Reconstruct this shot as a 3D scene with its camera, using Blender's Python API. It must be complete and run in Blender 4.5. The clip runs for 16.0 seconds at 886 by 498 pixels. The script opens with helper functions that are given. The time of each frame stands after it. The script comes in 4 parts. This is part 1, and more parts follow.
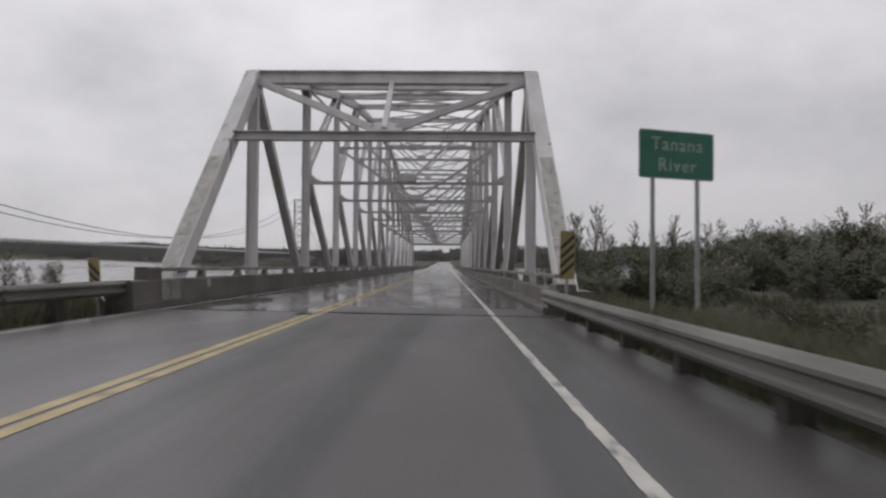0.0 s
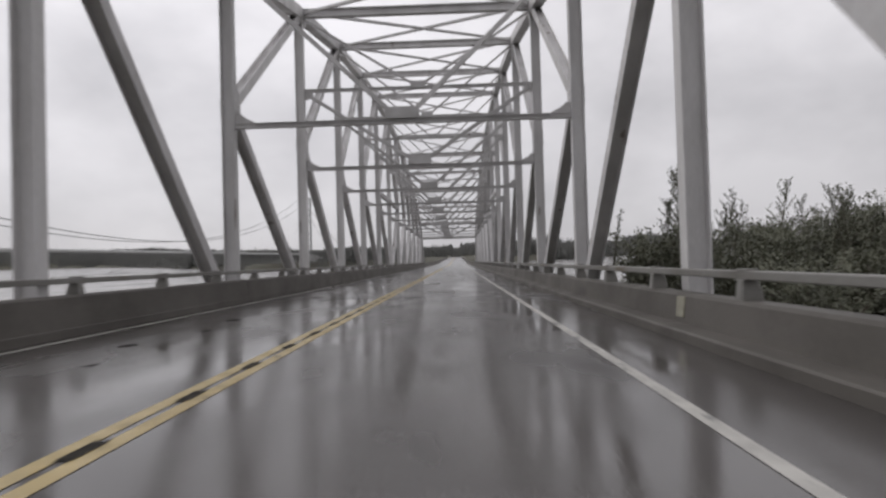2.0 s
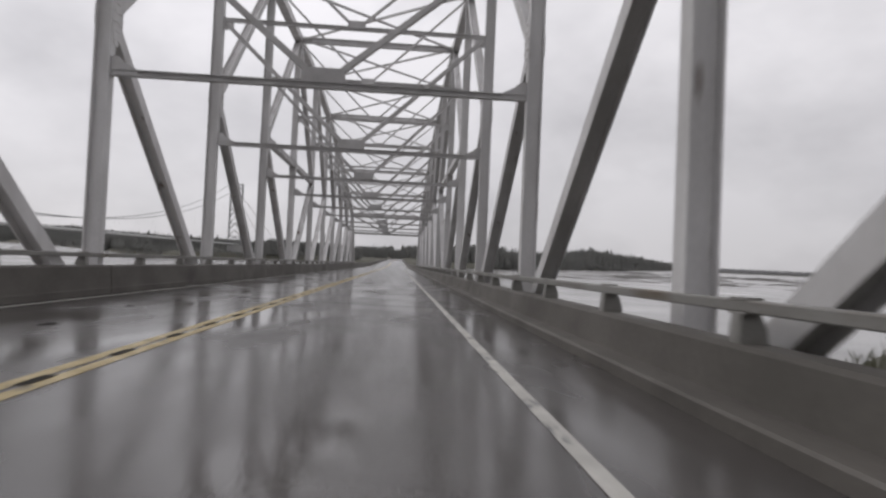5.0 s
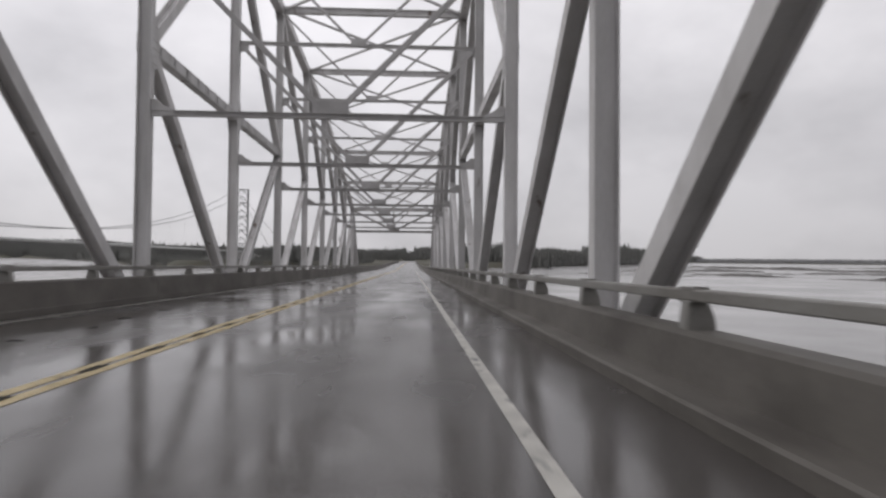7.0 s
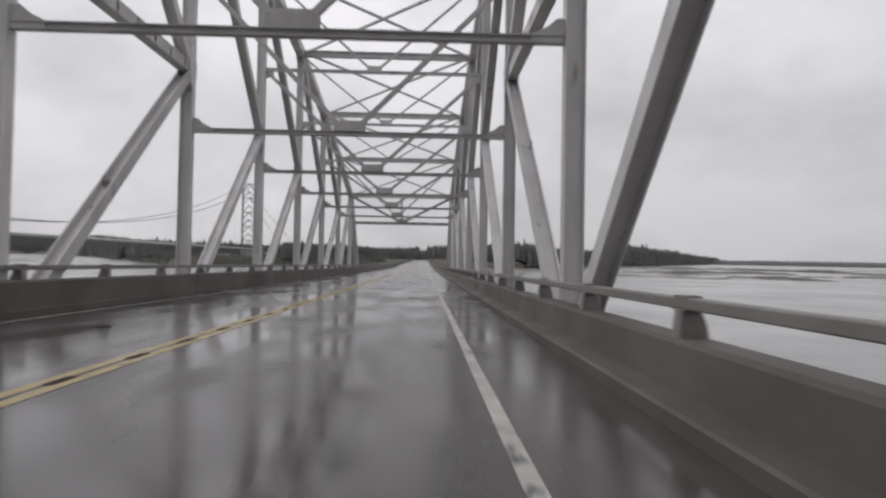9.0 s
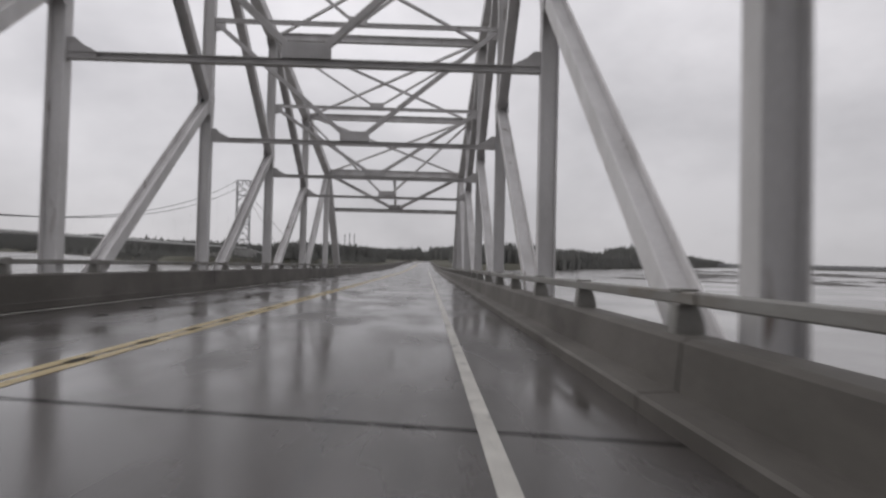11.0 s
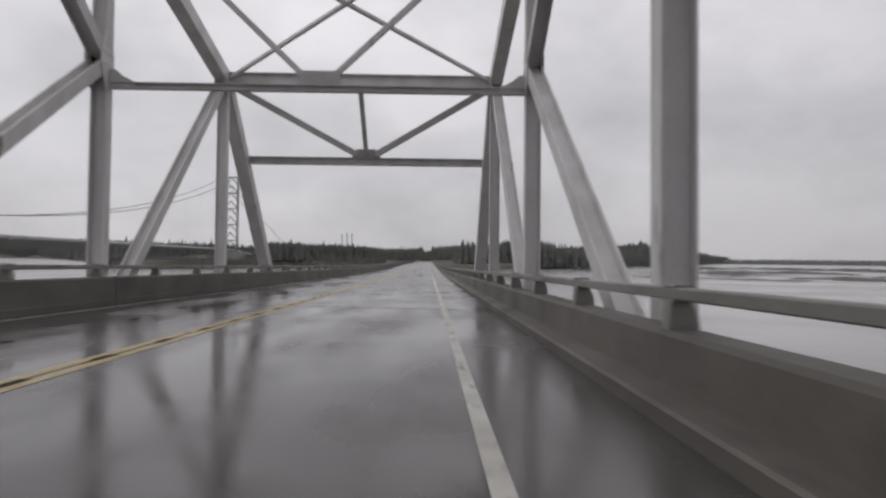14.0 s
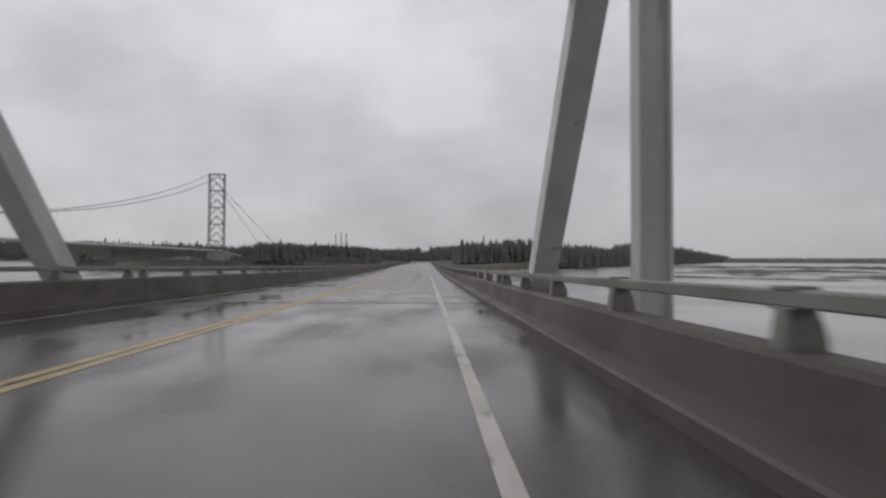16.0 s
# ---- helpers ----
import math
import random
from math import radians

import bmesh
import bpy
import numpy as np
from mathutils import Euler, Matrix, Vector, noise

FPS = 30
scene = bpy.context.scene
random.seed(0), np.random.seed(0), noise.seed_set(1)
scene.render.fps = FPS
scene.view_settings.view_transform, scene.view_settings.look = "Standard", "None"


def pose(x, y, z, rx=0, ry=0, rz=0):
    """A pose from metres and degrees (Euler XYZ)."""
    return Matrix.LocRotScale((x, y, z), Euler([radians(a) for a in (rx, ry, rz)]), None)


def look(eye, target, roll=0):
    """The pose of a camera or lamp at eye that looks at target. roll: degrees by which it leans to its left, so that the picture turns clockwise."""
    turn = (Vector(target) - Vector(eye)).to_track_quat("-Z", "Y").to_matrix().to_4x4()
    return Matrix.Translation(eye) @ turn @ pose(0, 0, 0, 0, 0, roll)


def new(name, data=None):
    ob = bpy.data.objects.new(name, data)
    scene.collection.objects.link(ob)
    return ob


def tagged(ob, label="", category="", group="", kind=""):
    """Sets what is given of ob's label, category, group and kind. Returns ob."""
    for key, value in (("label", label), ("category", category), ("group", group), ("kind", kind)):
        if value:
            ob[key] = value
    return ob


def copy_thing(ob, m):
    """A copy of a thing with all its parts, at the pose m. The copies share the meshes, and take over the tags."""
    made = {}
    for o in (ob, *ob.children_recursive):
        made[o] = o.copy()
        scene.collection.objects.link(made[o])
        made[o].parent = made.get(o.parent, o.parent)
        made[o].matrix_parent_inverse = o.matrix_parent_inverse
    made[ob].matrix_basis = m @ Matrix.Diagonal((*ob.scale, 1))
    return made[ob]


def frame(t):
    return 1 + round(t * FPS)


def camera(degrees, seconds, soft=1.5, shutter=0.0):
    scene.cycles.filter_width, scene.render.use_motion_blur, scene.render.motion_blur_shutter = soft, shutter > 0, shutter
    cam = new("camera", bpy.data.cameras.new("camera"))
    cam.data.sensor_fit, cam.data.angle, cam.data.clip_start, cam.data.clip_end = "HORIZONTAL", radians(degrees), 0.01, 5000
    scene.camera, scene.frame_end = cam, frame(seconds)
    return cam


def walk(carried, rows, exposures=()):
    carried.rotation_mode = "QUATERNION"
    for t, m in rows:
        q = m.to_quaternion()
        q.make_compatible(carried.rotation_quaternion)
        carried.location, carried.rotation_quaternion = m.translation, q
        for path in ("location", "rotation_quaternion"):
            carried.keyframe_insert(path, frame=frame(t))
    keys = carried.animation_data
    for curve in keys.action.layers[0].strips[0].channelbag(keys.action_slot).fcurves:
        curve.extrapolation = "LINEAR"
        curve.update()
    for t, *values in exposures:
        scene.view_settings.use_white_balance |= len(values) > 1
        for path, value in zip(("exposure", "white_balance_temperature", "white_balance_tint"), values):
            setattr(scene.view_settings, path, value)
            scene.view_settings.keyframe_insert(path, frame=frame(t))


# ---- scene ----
cam = camera(70.03, 16.0, soft=2.5, shutter=0.4)
# seconds, eye x y z, yaw to the left, pitch up, roll
PATH = [
    (0.0, 2.183, -14.414, 1.012, 0.377, 1.505, 0.354),
    (0.5, 2.063, -10.905, 1.030, 0.642, 1.359, 1.511),
    (1.0, 1.917, -7.548, 1.043, 0.644, 1.309, 2.852),
    (1.5, 1.740, -4.193, 1.035, 2.079, 1.116, 1.399),
    (2.0, 1.614, -0.890, 1.021, 1.294, 1.120, -1.643),
    (2.5, 1.644, 2.648, 1.016, -0.138, 1.399, -2.576),
    (3.0, 1.707, 6.044, 1.008, -3.097, 1.579, -1.308),
    (3.5, 1.766, 9.551, 0.994, -4.891, 1.579, 0.106),
    (4.0, 1.942, 12.830, 0.994, -5.313, 1.659, 0.758),
    (4.2, 1.987, 14.205, 0.997, -5.223, 1.473, 1.368),
    (6.5, 2.308, 30.880, 0.959, -2.955, 1.489, 2.449),
    (7.0, 2.434, 34.754, 1.000, -2.831, 1.507, 0.506),
    (7.5, 2.481, 38.365, 0.996, -2.877, 1.484, 1.789),
    (8.0, 2.513, 41.973, 1.001, -2.121, 1.383, 1.523),
    (8.5, 2.538, 46.001, 1.064, -1.661, 1.390, 0.961),
    (11.0, 2.738, 65.644, 0.976, -1.444, 1.555, 1.378),
    (11.5, 2.742, 69.623, 0.955, -1.027, 1.569, 0.493),
    (12.0, 2.782, 73.540, 0.963, -1.410, 1.714, 0.196),
    (12.5, 2.776, 77.831, 0.970, -1.416, 1.642, 0.747),
    (13.0, 2.797, 81.879, 0.973, -1.426, 1.568, 1.270),
    (13.5, 2.852, 85.801, 0.968, -0.855, 1.472, 1.270),
    (14.0, 2.785, 90.143, 0.974, -1.243, 1.561, 0.577),
    (14.5, 2.775, 94.161, 0.981, -1.328, 1.541, 1.904),
    (15.0, 2.743, 98.417, 0.968, -0.728, 1.408, 2.016),
    (15.5, 2.723, 102.644, 0.953, -0.357, 1.375, -0.290),
    (16.0, 2.749, 107.017, 0.944, -1.454, 1.615, 0.192),
]


def pose_row(x, y, z, yaw, pitch, roll):
    a, b = radians(yaw), radians(pitch)
    ahead = Vector((-math.sin(a) * math.cos(b), math.cos(a) * math.cos(b), math.sin(b)))
    return look((x, y, z), Vector((x, y, z)) + ahead, roll)


walk(cam, [(t, pose_row(*row)) for t, *row in PATH], exposures=[(0.0, -0.05), (1.0, 0.07), (3.0, 0.14), (8.0, 0.12), (11.0, 0.0), (14.0, -0.06), (16.0, -0.2)])

# ---- sky and sun ----
SUN_UP, SUN_TURN = radians(40), radians(294)
world = bpy.data.worlds.new("overcast_sky")
scene.world = world
world.use_nodes = True
wn, wl = world.node_tree.nodes, world.node_tree.links
wn.clear()
w_out = wn.new("ShaderNodeOutputWorld")
w_bg = wn.new("ShaderNodeBackground")
w_sky = wn.new("ShaderNodeTexSky")
w_sky.sky_type, w_sky.sun_disc = "NISHITA", False
w_sky.sun_elevation, w_sky.sun_rotation = SUN_UP, SUN_TURN
w_tc = wn.new("ShaderNodeTexCoord")
w_map = wn.new("ShaderNodeMapping")
w_map.inputs["Scale"].default_value = (1.0, 1.0, 1.7)
w_n = wn.new("ShaderNodeTexNoise")
w_n.inputs["Scale"].default_value, w_n.inputs["Detail"].default_value = 3.4, 5.5
w_n.inputs["Roughness"].default_value = 0.5
w_r = wn.new("ShaderNodeValToRGB")
w_r.color_ramp.elements[0].position, w_r.color_ramp.elements[0].color = 0.32, (6.05, 5.92, 6.2, 1)
w_r.color_ramp.elements[1].position, w_r.color_ramp.elements[1].color = 0.64, (8.45, 8.25, 8.58, 1)
w_mix = wn.new("ShaderNodeMix")
w_mix.data_type = "RGBA"
w_mix.inputs[0].default_value = 0.97
wl.new(w_tc.outputs["Generated"], w_map.inputs["Vector"])
wl.new(w_map.outputs["Vector"], w_n.inputs["Vector"])
wl.new(w_n.outputs["Fac"], w_r.inputs["Fac"])
wl.new(w_sky.outputs["Color"], w_mix.inputs[6])
wl.new(w_r.outputs["Color"], w_mix.inputs[7])
# the cloud is duller low down and on the side away from the sun
w_xyz = wn.new("ShaderNodeSeparateXYZ")
wl.new(w_tc.outputs["Generated"], w_xyz.inputs["Vector"])
w_low = wn.new("ShaderNodeMapRange")
w_low.inputs["From Min"].default_value, w_low.inputs["From Max"].default_value = 0.0, 0.42
w_low.inputs["To Min"].default_value, w_low.inputs["To Max"].default_value = 0.70, 1.08
wl.new(w_xyz.outputs["Z"], w_low.inputs["Value"])
w_side = wn.new("ShaderNodeMapRange")
w_side.inputs["From Min"].default_value, w_side.inputs["From Max"].default_value = -0.2, 0.7
w_side.inputs["To Min"].default_value, w_side.inputs["To Max"].default_value = 1.03, 0.84
wl.new(w_xyz.outputs["X"], w_side.inputs["Value"])
w_mul = wn.new("ShaderNodeMath")
w_mul.operation = "MULTIPLY"
wl.new(w_low.outputs[0], w_mul.inputs[0])
wl.new(w_side.outputs[0], w_mul.inputs[1])
w_dim = wn.new("ShaderNodeVectorMath")
w_dim.operation = "SCALE"
wl.new(w_mix.outputs[2], w_dim.inputs[0])
w_back = wn.new("ShaderNodeMapRange")
w_back.inputs["From Min"].default_value, w_back.inputs["From Max"].default_value = -0.7, 0.45
w_back.inputs["To Min"].default_value, w_back.inputs["To Max"].default_value = 0.80, 1.0
wl.new(w_xyz.outputs["Y"], w_back.inputs["Value"])
w_all = wn.new("ShaderNodeMath")
w_all.operation = "MULTIPLY"
wl.new(w_mul.outputs[0], w_all.inputs[0])
wl.new(w_back.outputs[0], w_all.inputs[1])
wl.new(w_all.outputs[0], w_dim.inputs["Scale"])
wl.new(w_dim.outputs[0], w_bg.inputs["Color"])
wl.new(w_bg.outputs["Background"], w_out.inputs["Surface"])
w_bg.inputs["Strength"].default_value = 0.100

sun = new("sun", bpy.data.lights.new("sun", "SUN"))
sun.data.energy, sun.data.angle, sun.data.color = 0.6, radians(40), (1.0, 0.98, 0.95)
sun.matrix_world = look((0, 0, 60), Vector((0, 0, 60)) - Vector((math.sin(SUN_TURN) * math.cos(SUN_UP), math.cos(SUN_TURN) * math.cos(SUN_UP), math.sin(SUN_UP))))
scene.view_settings.exposure = 0.0


# ---- materials ----
def material(name, color, color2=None, rough=0.6, rough2=None, metal=0.0, scale=3.0, fine=40.0, bump=0.2, stretch=(1, 1, 1),
             stain=None, stain_at=0.62, stain_scale=1.2, stain_stretch=(1, 1, 1), coat=0.0, vary=0.0, spec=0.5, dist=0.01):
    m = bpy.data.materials.new(name)
    m.use_nodes = True
    n, l = m.node_tree.nodes, m.node_tree.links
    b = n["Principled BSDF"]
    b.inputs["Metallic"].default_value = metal
    b.inputs["Coat Weight"].default_value = coat
    b.inputs["Coat Roughness"].default_value = 0.08
    b.inputs["Specular IOR Level"].default_value = spec
    tc = n.new("ShaderNodeTexCoord")
    mp = n.new("ShaderNodeMapping")
    mp.inputs["Scale"].default_value = stretch
    l.new(tc.outputs["Object"], mp.inputs["Vector"])
    big = n.new("ShaderNodeTexNoise")
    big.inputs["Scale"].default_value, big.inputs["Detail"].default_value = scale, 6.0
    l.new(mp.outputs["Vector"], big.inputs["Vector"])
    small = n.new("ShaderNodeTexNoise")
    small.inputs["Scale"].default_value, small.inputs["Detail"].default_value = fine, 3.0
    l.new(mp.outputs["Vector"], small.inputs["Vector"])
    add = n.new("ShaderNodeMath")
    add.operation = "MULTIPLY_ADD"
    add.inputs[1].default_value = 0.35
    l.new(small.outputs["Fac"], add.inputs[0])
    l.new(big.outputs["Fac"], add.inputs[2])
    ramp = n.new("ShaderNodeMapRange")
    ramp.inputs["From Min"].default_value, ramp.inputs["From Max"].default_value = 0.48, 0.88
    l.new(add.outputs[0], ramp.inputs["Value"])
    mix = n.new("ShaderNodeMix")
    mix.data_type = "RGBA"
    mix.inputs[6].default_value = (*color, 1)
    mix.inputs[7].default_value = (*(color2 or [c * 0.75 for c in color]), 1)
    l.new(ramp.outputs[0], mix.inputs[0])
    out = mix.outputs[2]
    if stain:
        smp = n.new("ShaderNodeMapping")
        smp.inputs["Scale"].default_value = stain_stretch
        l.new(tc.outputs["Object"], smp.inputs["Vector"])
        sn = n.new("ShaderNodeTexNoise")
        sn.inputs["Scale"].default_value, sn.inputs["Detail"].default_value = stain_scale, 7.0
        l.new(smp.outputs["Vector"], sn.inputs["Vector"])
        sr = n.new("ShaderNodeMapRange")
        sr.inputs["From Min"].default_value, sr.inputs["From Max"].default_value = stain_at, stain_at + 0.1
        l.new(sn.outputs["Fac"], sr.inputs["Value"])
        smix = n.new("ShaderNodeMix")
        smix.data_type = "RGBA"
        smix.inputs[7].default_value = (*stain, 1)
        l.new(out, smix.inputs[6])
        l.new(sr.outputs[0], smix.inputs[0])
        out = smix.outputs[2]
    if vary:
        oi = n.new("ShaderNodeObjectInfo")
        hs = n.new("ShaderNodeHueSaturation")
        vr = n.new("ShaderNodeMapRange")
        vr.inputs["To Min"].default_value, vr.inputs["To Max"].default_value = 1 - vary, 1 + vary
        l.new(oi.outputs["Random"], vr.inputs["Value"])
        l.new(vr.outputs[0], hs.inputs["Value"])
        l.new(out, hs.inputs["Color"])
        out = hs.outputs["Color"]
    l.new(out, b.inputs["Base Color"])
    rr = n.new("ShaderNodeMapRange")
    rr.inputs["From Min"].default_value, rr.inputs["From Max"].default_value = 0.35, 0.7
    rr.inputs["To Min"].default_value = rough
    rr.inputs["To Max"].default_value = rough if rough2 is None else rough2
    l.new(big.outputs["Fac"], rr.inputs["Value"])
    l.new(rr.outputs[0], b.inputs["Roughness"])
    if bump:
        bp = n.new("ShaderNodeBump")
        bp.inputs["Strength"].default_value, bp.inputs["Distance"].default_value = bump, dist
        l.new(small.outputs["Fac"], bp.inputs["Height"])
        l.new(bp.outputs["Normal"], b.inputs["Normal"])
    return m


# Lighter than the paint itself: rain haze over the far members is put in.
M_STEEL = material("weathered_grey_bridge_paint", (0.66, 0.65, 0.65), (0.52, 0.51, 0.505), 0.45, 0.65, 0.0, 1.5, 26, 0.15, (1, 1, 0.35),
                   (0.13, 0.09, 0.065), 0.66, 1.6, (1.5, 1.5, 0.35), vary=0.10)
# Same bridge steel, darkened: shade on strut faces turned from the sun.
M_STEEL_SHADE = material("dull_steel_plate", (0.54, 0.53, 0.53), (0.42, 0.41, 0.405), 0.5, 0.7, 0.0, 2.0, 30, 0.15, vary=0.08)
M_ROAD = material("wet_asphalt", (0.085, 0.081, 0.079), (0.06, 0.057, 0.056), 0.30, 0.5, 0.0, 0.35, 60, 0.35, (1, 0.35, 1),
                  (0.035, 0.034, 0.034), 0.55, 0.6, (1.6, 0.08, 1), spec=0.5)
M_DECK = material("wet_bridge_deck", (0.082, 0.075, 0.071), (0.058, 0.053, 0.05), 0.06, 0.36, 0.0, 0.8, 45, 0.08, (1, 0.35, 1),
                  (0.04, 0.04, 0.04), 0.6, 0.6, (2.0, 0.15, 1), spec=0.5)
M_YELLOW = material("worn_yellow_line_paint", (0.46, 0.345, 0.13), (0.33, 0.255, 0.115), 0.3, 0.5, 0.0, 3, 50, 0.1, (1, 1, 1), (0.09, 0.08, 0.065), 0.63, 3.0)
M_WHITE = material("worn_white_line_paint", (0.56, 0.545, 0.50), (0.38, 0.37, 0.345), 0.35, 0.5, 0.0, 3, 50, 0.1, (1, 1, 1), (0.10, 0.10, 0.10), 0.57, 4.0, (1.5, 0.6, 1))
M_CONC = material("wet_weathered_concrete", (0.128, 0.118, 0.105), (0.084, 0.077, 0.068), 0.6, 0.75, 0.0, 1.2, 22, 0.3, (1, 0.5, 0.7),
                  (0.064, 0.057, 0.05), 0.6, 1.1, (1, 0.35, 0.8))
M_RAIL = material("aged_galvanised_rail", (0.27, 0.265, 0.25), (0.18, 0.17, 0.155), 0.45, 0.6, 0.15, 2.0, 30, 0.12, (1, 0.4, 1),
                  (0.14, 0.115, 0.085), 0.62, 1.5, (1, 0.3, 1))
M_GUARD = material("dull_old_guard_rail_zinc", (0.175, 0.17, 0.155), (0.11, 0.105, 0.092), 0.4, 0.6, 0.2, 1.5, 30, 0.12, (1, 0.3, 1),
                   (0.06, 0.05, 0.04), 0.6, 1.2, (1, 0.2, 1.5))
M_PEEL = material("peeling_paint_over_rust", (0.47, 0.46, 0.44), (0.33, 0.315, 0.295), 0.5, 0.7, 0.0, 3.5, 18, 0.5, (1, 1, 1),
                  (0.27, 0.25, 0.23), 0.55, 4.5, (1.6, 0.8, 0.8))
M_TAR = material("dark_patching_tar", (0.045, 0.042, 0.041), (0.03, 0.028, 0.028), 0.7, 0.9, 0.0, 2.0, 45, 0.4, spec=0.0)
M_RUBBER = material("black_joint_seal", (0.012, 0.012, 0.012), None, 0.6, 0.7, 0.0, 4, 50, 0.2, spec=0.0)
M_SLOT = material("wet_grimy_slot", (0.026, 0.023, 0.018), (0.018, 0.016, 0.013), 0.5, 0.7, 0.0, 4, 50, 0.2, spec=0.05)
M_GREEN = material("green_sign_sheeting", (0.025, 0.15, 0.10), (0.02, 0.12, 0.08), 0.4, 0.5, 0.0, 2, 40, 0.03)
M_LETTER = material("pale_sign_lettering", (0.34, 0.42, 0.39), None, 0.4, 0.5, 0.0, 3, 40, 0.02)
M_GALV = material("galvanised_post", (0.36, 0.36, 0.355), (0.26, 0.26, 0.26), 0.45, 0.6, 0.3, 4, 50, 0.08)
M_AMBER = material("yellow_reflective_sheet", (0.28, 0.225, 0.095), (0.22, 0.175, 0.085), 0.4, 0.5, 0.0, 4, 40, 0.03)
M_BLACK = material("black_sheet", (0.035, 0.03, 0.025), None, 0.5, 0.6, 0.0, 4, 40, 0.03)
M_PLATE = material("dull_pale_plate", (0.36, 0.345, 0.27), (0.27, 0.26, 0.21), 0.5, 0.65, 0.0, 5, 50, 0.08, (1, 1, 1), (0.14, 0.13, 0.10), 0.6, 4.0)
M_COVER = material("worn_pale_cover", (0.23, 0.22, 0.20), (0.16, 0.152, 0.138), 0.55, 0.7, 0.0, 3, 40, 0.15, (1, 1, 1), (0.11, 0.10, 0.085), 0.6, 3.0)
M_WOOD = material("weathered_timber_post", (0.055, 0.046, 0.038), (0.035, 0.03, 0.025), 0.7, 0.85, 0.0, 3, 40, 0.4, (4, 4, 0.5))
M_GROUND = material("damp_ground_and_grass", (0.065, 0.067, 0.047), (0.09, 0.083, 0.062), 0.8, 0.95, 0.0, 0.08, 3.0, 0.5, (1, 1, 1),
                    (0.09, 0.083, 0.07), 0.64, 0.03, dist=0.2)
M_SAND = material("wet_river_silt", (0.10, 0.094, 0.085), (0.065, 0.061, 0.057), 0.5, 0.8, 0.0, 0.05, 1.0, 0.2, dist=0.1)
M_WATER = material("silty_river_water", (0.25, 0.243, 0.234), (0.18, 0.176, 0.17), 0.11, 0.27, 0.0, 0.05, 0.9, 0.2, (1, 1, 1), spec=0.5, dist=0.06)
M_BARK = material("grey_brown_bark", (0.13, 0.11, 0.09), (0.08, 0.065, 0.05), 0.8, 0.9, 0.0, 6, 40, 0.4)
M_LEAF = material("damp_green_leaves", (0.095, 0.102, 0.068), (0.13, 0.132, 0.09), 0.5, 0.7, 0.0, 1.5, 12, 0.0, vary=0.3)
# Needles lightened and greyed: the haze on the far bank sits in the colour.
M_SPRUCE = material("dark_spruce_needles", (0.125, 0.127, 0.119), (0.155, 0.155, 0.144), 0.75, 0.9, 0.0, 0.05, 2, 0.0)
# Backdrop woods in pale grey, with the air's haze painted into them.
M_FAR_HAZE = material("distant_grey_woods", (0.27, 0.27, 0.275), (0.31, 0.31, 0.315), 0.9, 0.95, 0.0, 0.01, 0.3, 0.0, spec=0.0)
M_GRASS = material("rank_bank_grass", (0.105, 0.108, 0.065), (0.145, 0.14, 0.088), 0.7, 0.85, 0.0, 0.4, 8, 0.0)
M_TOWER = material("grey_tower_steel", (0.20, 0.20, 0.20), (0.15, 0.15, 0.15), 0.5, 0.65, 0.1, 0.5, 10, 0.0)
M_PIPE = material("pale_pipeline_jacket", (0.50, 0.50, 0.49), (0.40, 0.40, 0.39), 0.4, 0.5, 0.2, 0.3, 6, 0.0)
M_PIER = material("pale_dry_concrete", (0.40, 0.395, 0.385), (0.32, 0.315, 0.305), 0.7, 0.85, 0.0, 0.3, 4, 0.1)
M_GRAVEL = material("pale_shore_gravel", (0.34, 0.33, 0.31), (0.26, 0.25, 0.24), 0.7, 0.85, 0.0, 0.4, 5, 0.3)


# ---- building helpers ----
def finish(name, bm, mat, parent=None, label="", smooth=False):
    me = bpy.data.meshes.new(name)
    bmesh.ops.recalc_face_normals(bm, faces=bm.faces)
    bm.to_mesh(me)
    bm.free()
    me.materials.append(mat)
    if smooth:
        me.polygons.foreach_set("use_smooth", [True] * len(me.polygons))
    ob = new(name, me)
    if parent:
        ob.parent = parent
    if label:
        ob["label"] = label
    return ob


def part(name, bm, mat, parent, label=""):
    return finish(name, bm, mat, parent, label)


def empty(name, at=(0, 0, 0)):
    ob = new(name)
    ob.location = at
    ob.empty_display_size = 0.3
    return ob


def box_profile(w, h, c=0.015):
    a, b = w / 2, h / 2
    return [(-a + c, -b), (a - c, -b), (a, -b + c), (a, b - c), (a - c, b), (-a + c, b), (-a, b - c), (-a, -b + c)]


def i_profile(w, h, tf, tw):
    a, b, s = w / 2, h / 2, tw / 2
    return [(-a, -b), (a, -b), (a, -b + tf), (s, -b + tf), (s, b - tf), (a, b - tf), (a, b), (-a, b), (-a, b - tf), (-s, b - tf), (-s, -b + tf), (-a, -b + tf)]


def channel_profile(w, h, t):
    a, b = w / 2, h / 2
    return [(-a, -b), (a, -b), (a, -b + t), (-a + t, -b + t), (-a + t, b - t), (a, b - t), (a, b), (-a, b)]


def angle_profile(w, t):
    a = w / 2
    return [(-a, -a), (a, -a), (a, -a + t), (-a + t, -a + t), (-a + t, a), (-a, a)]


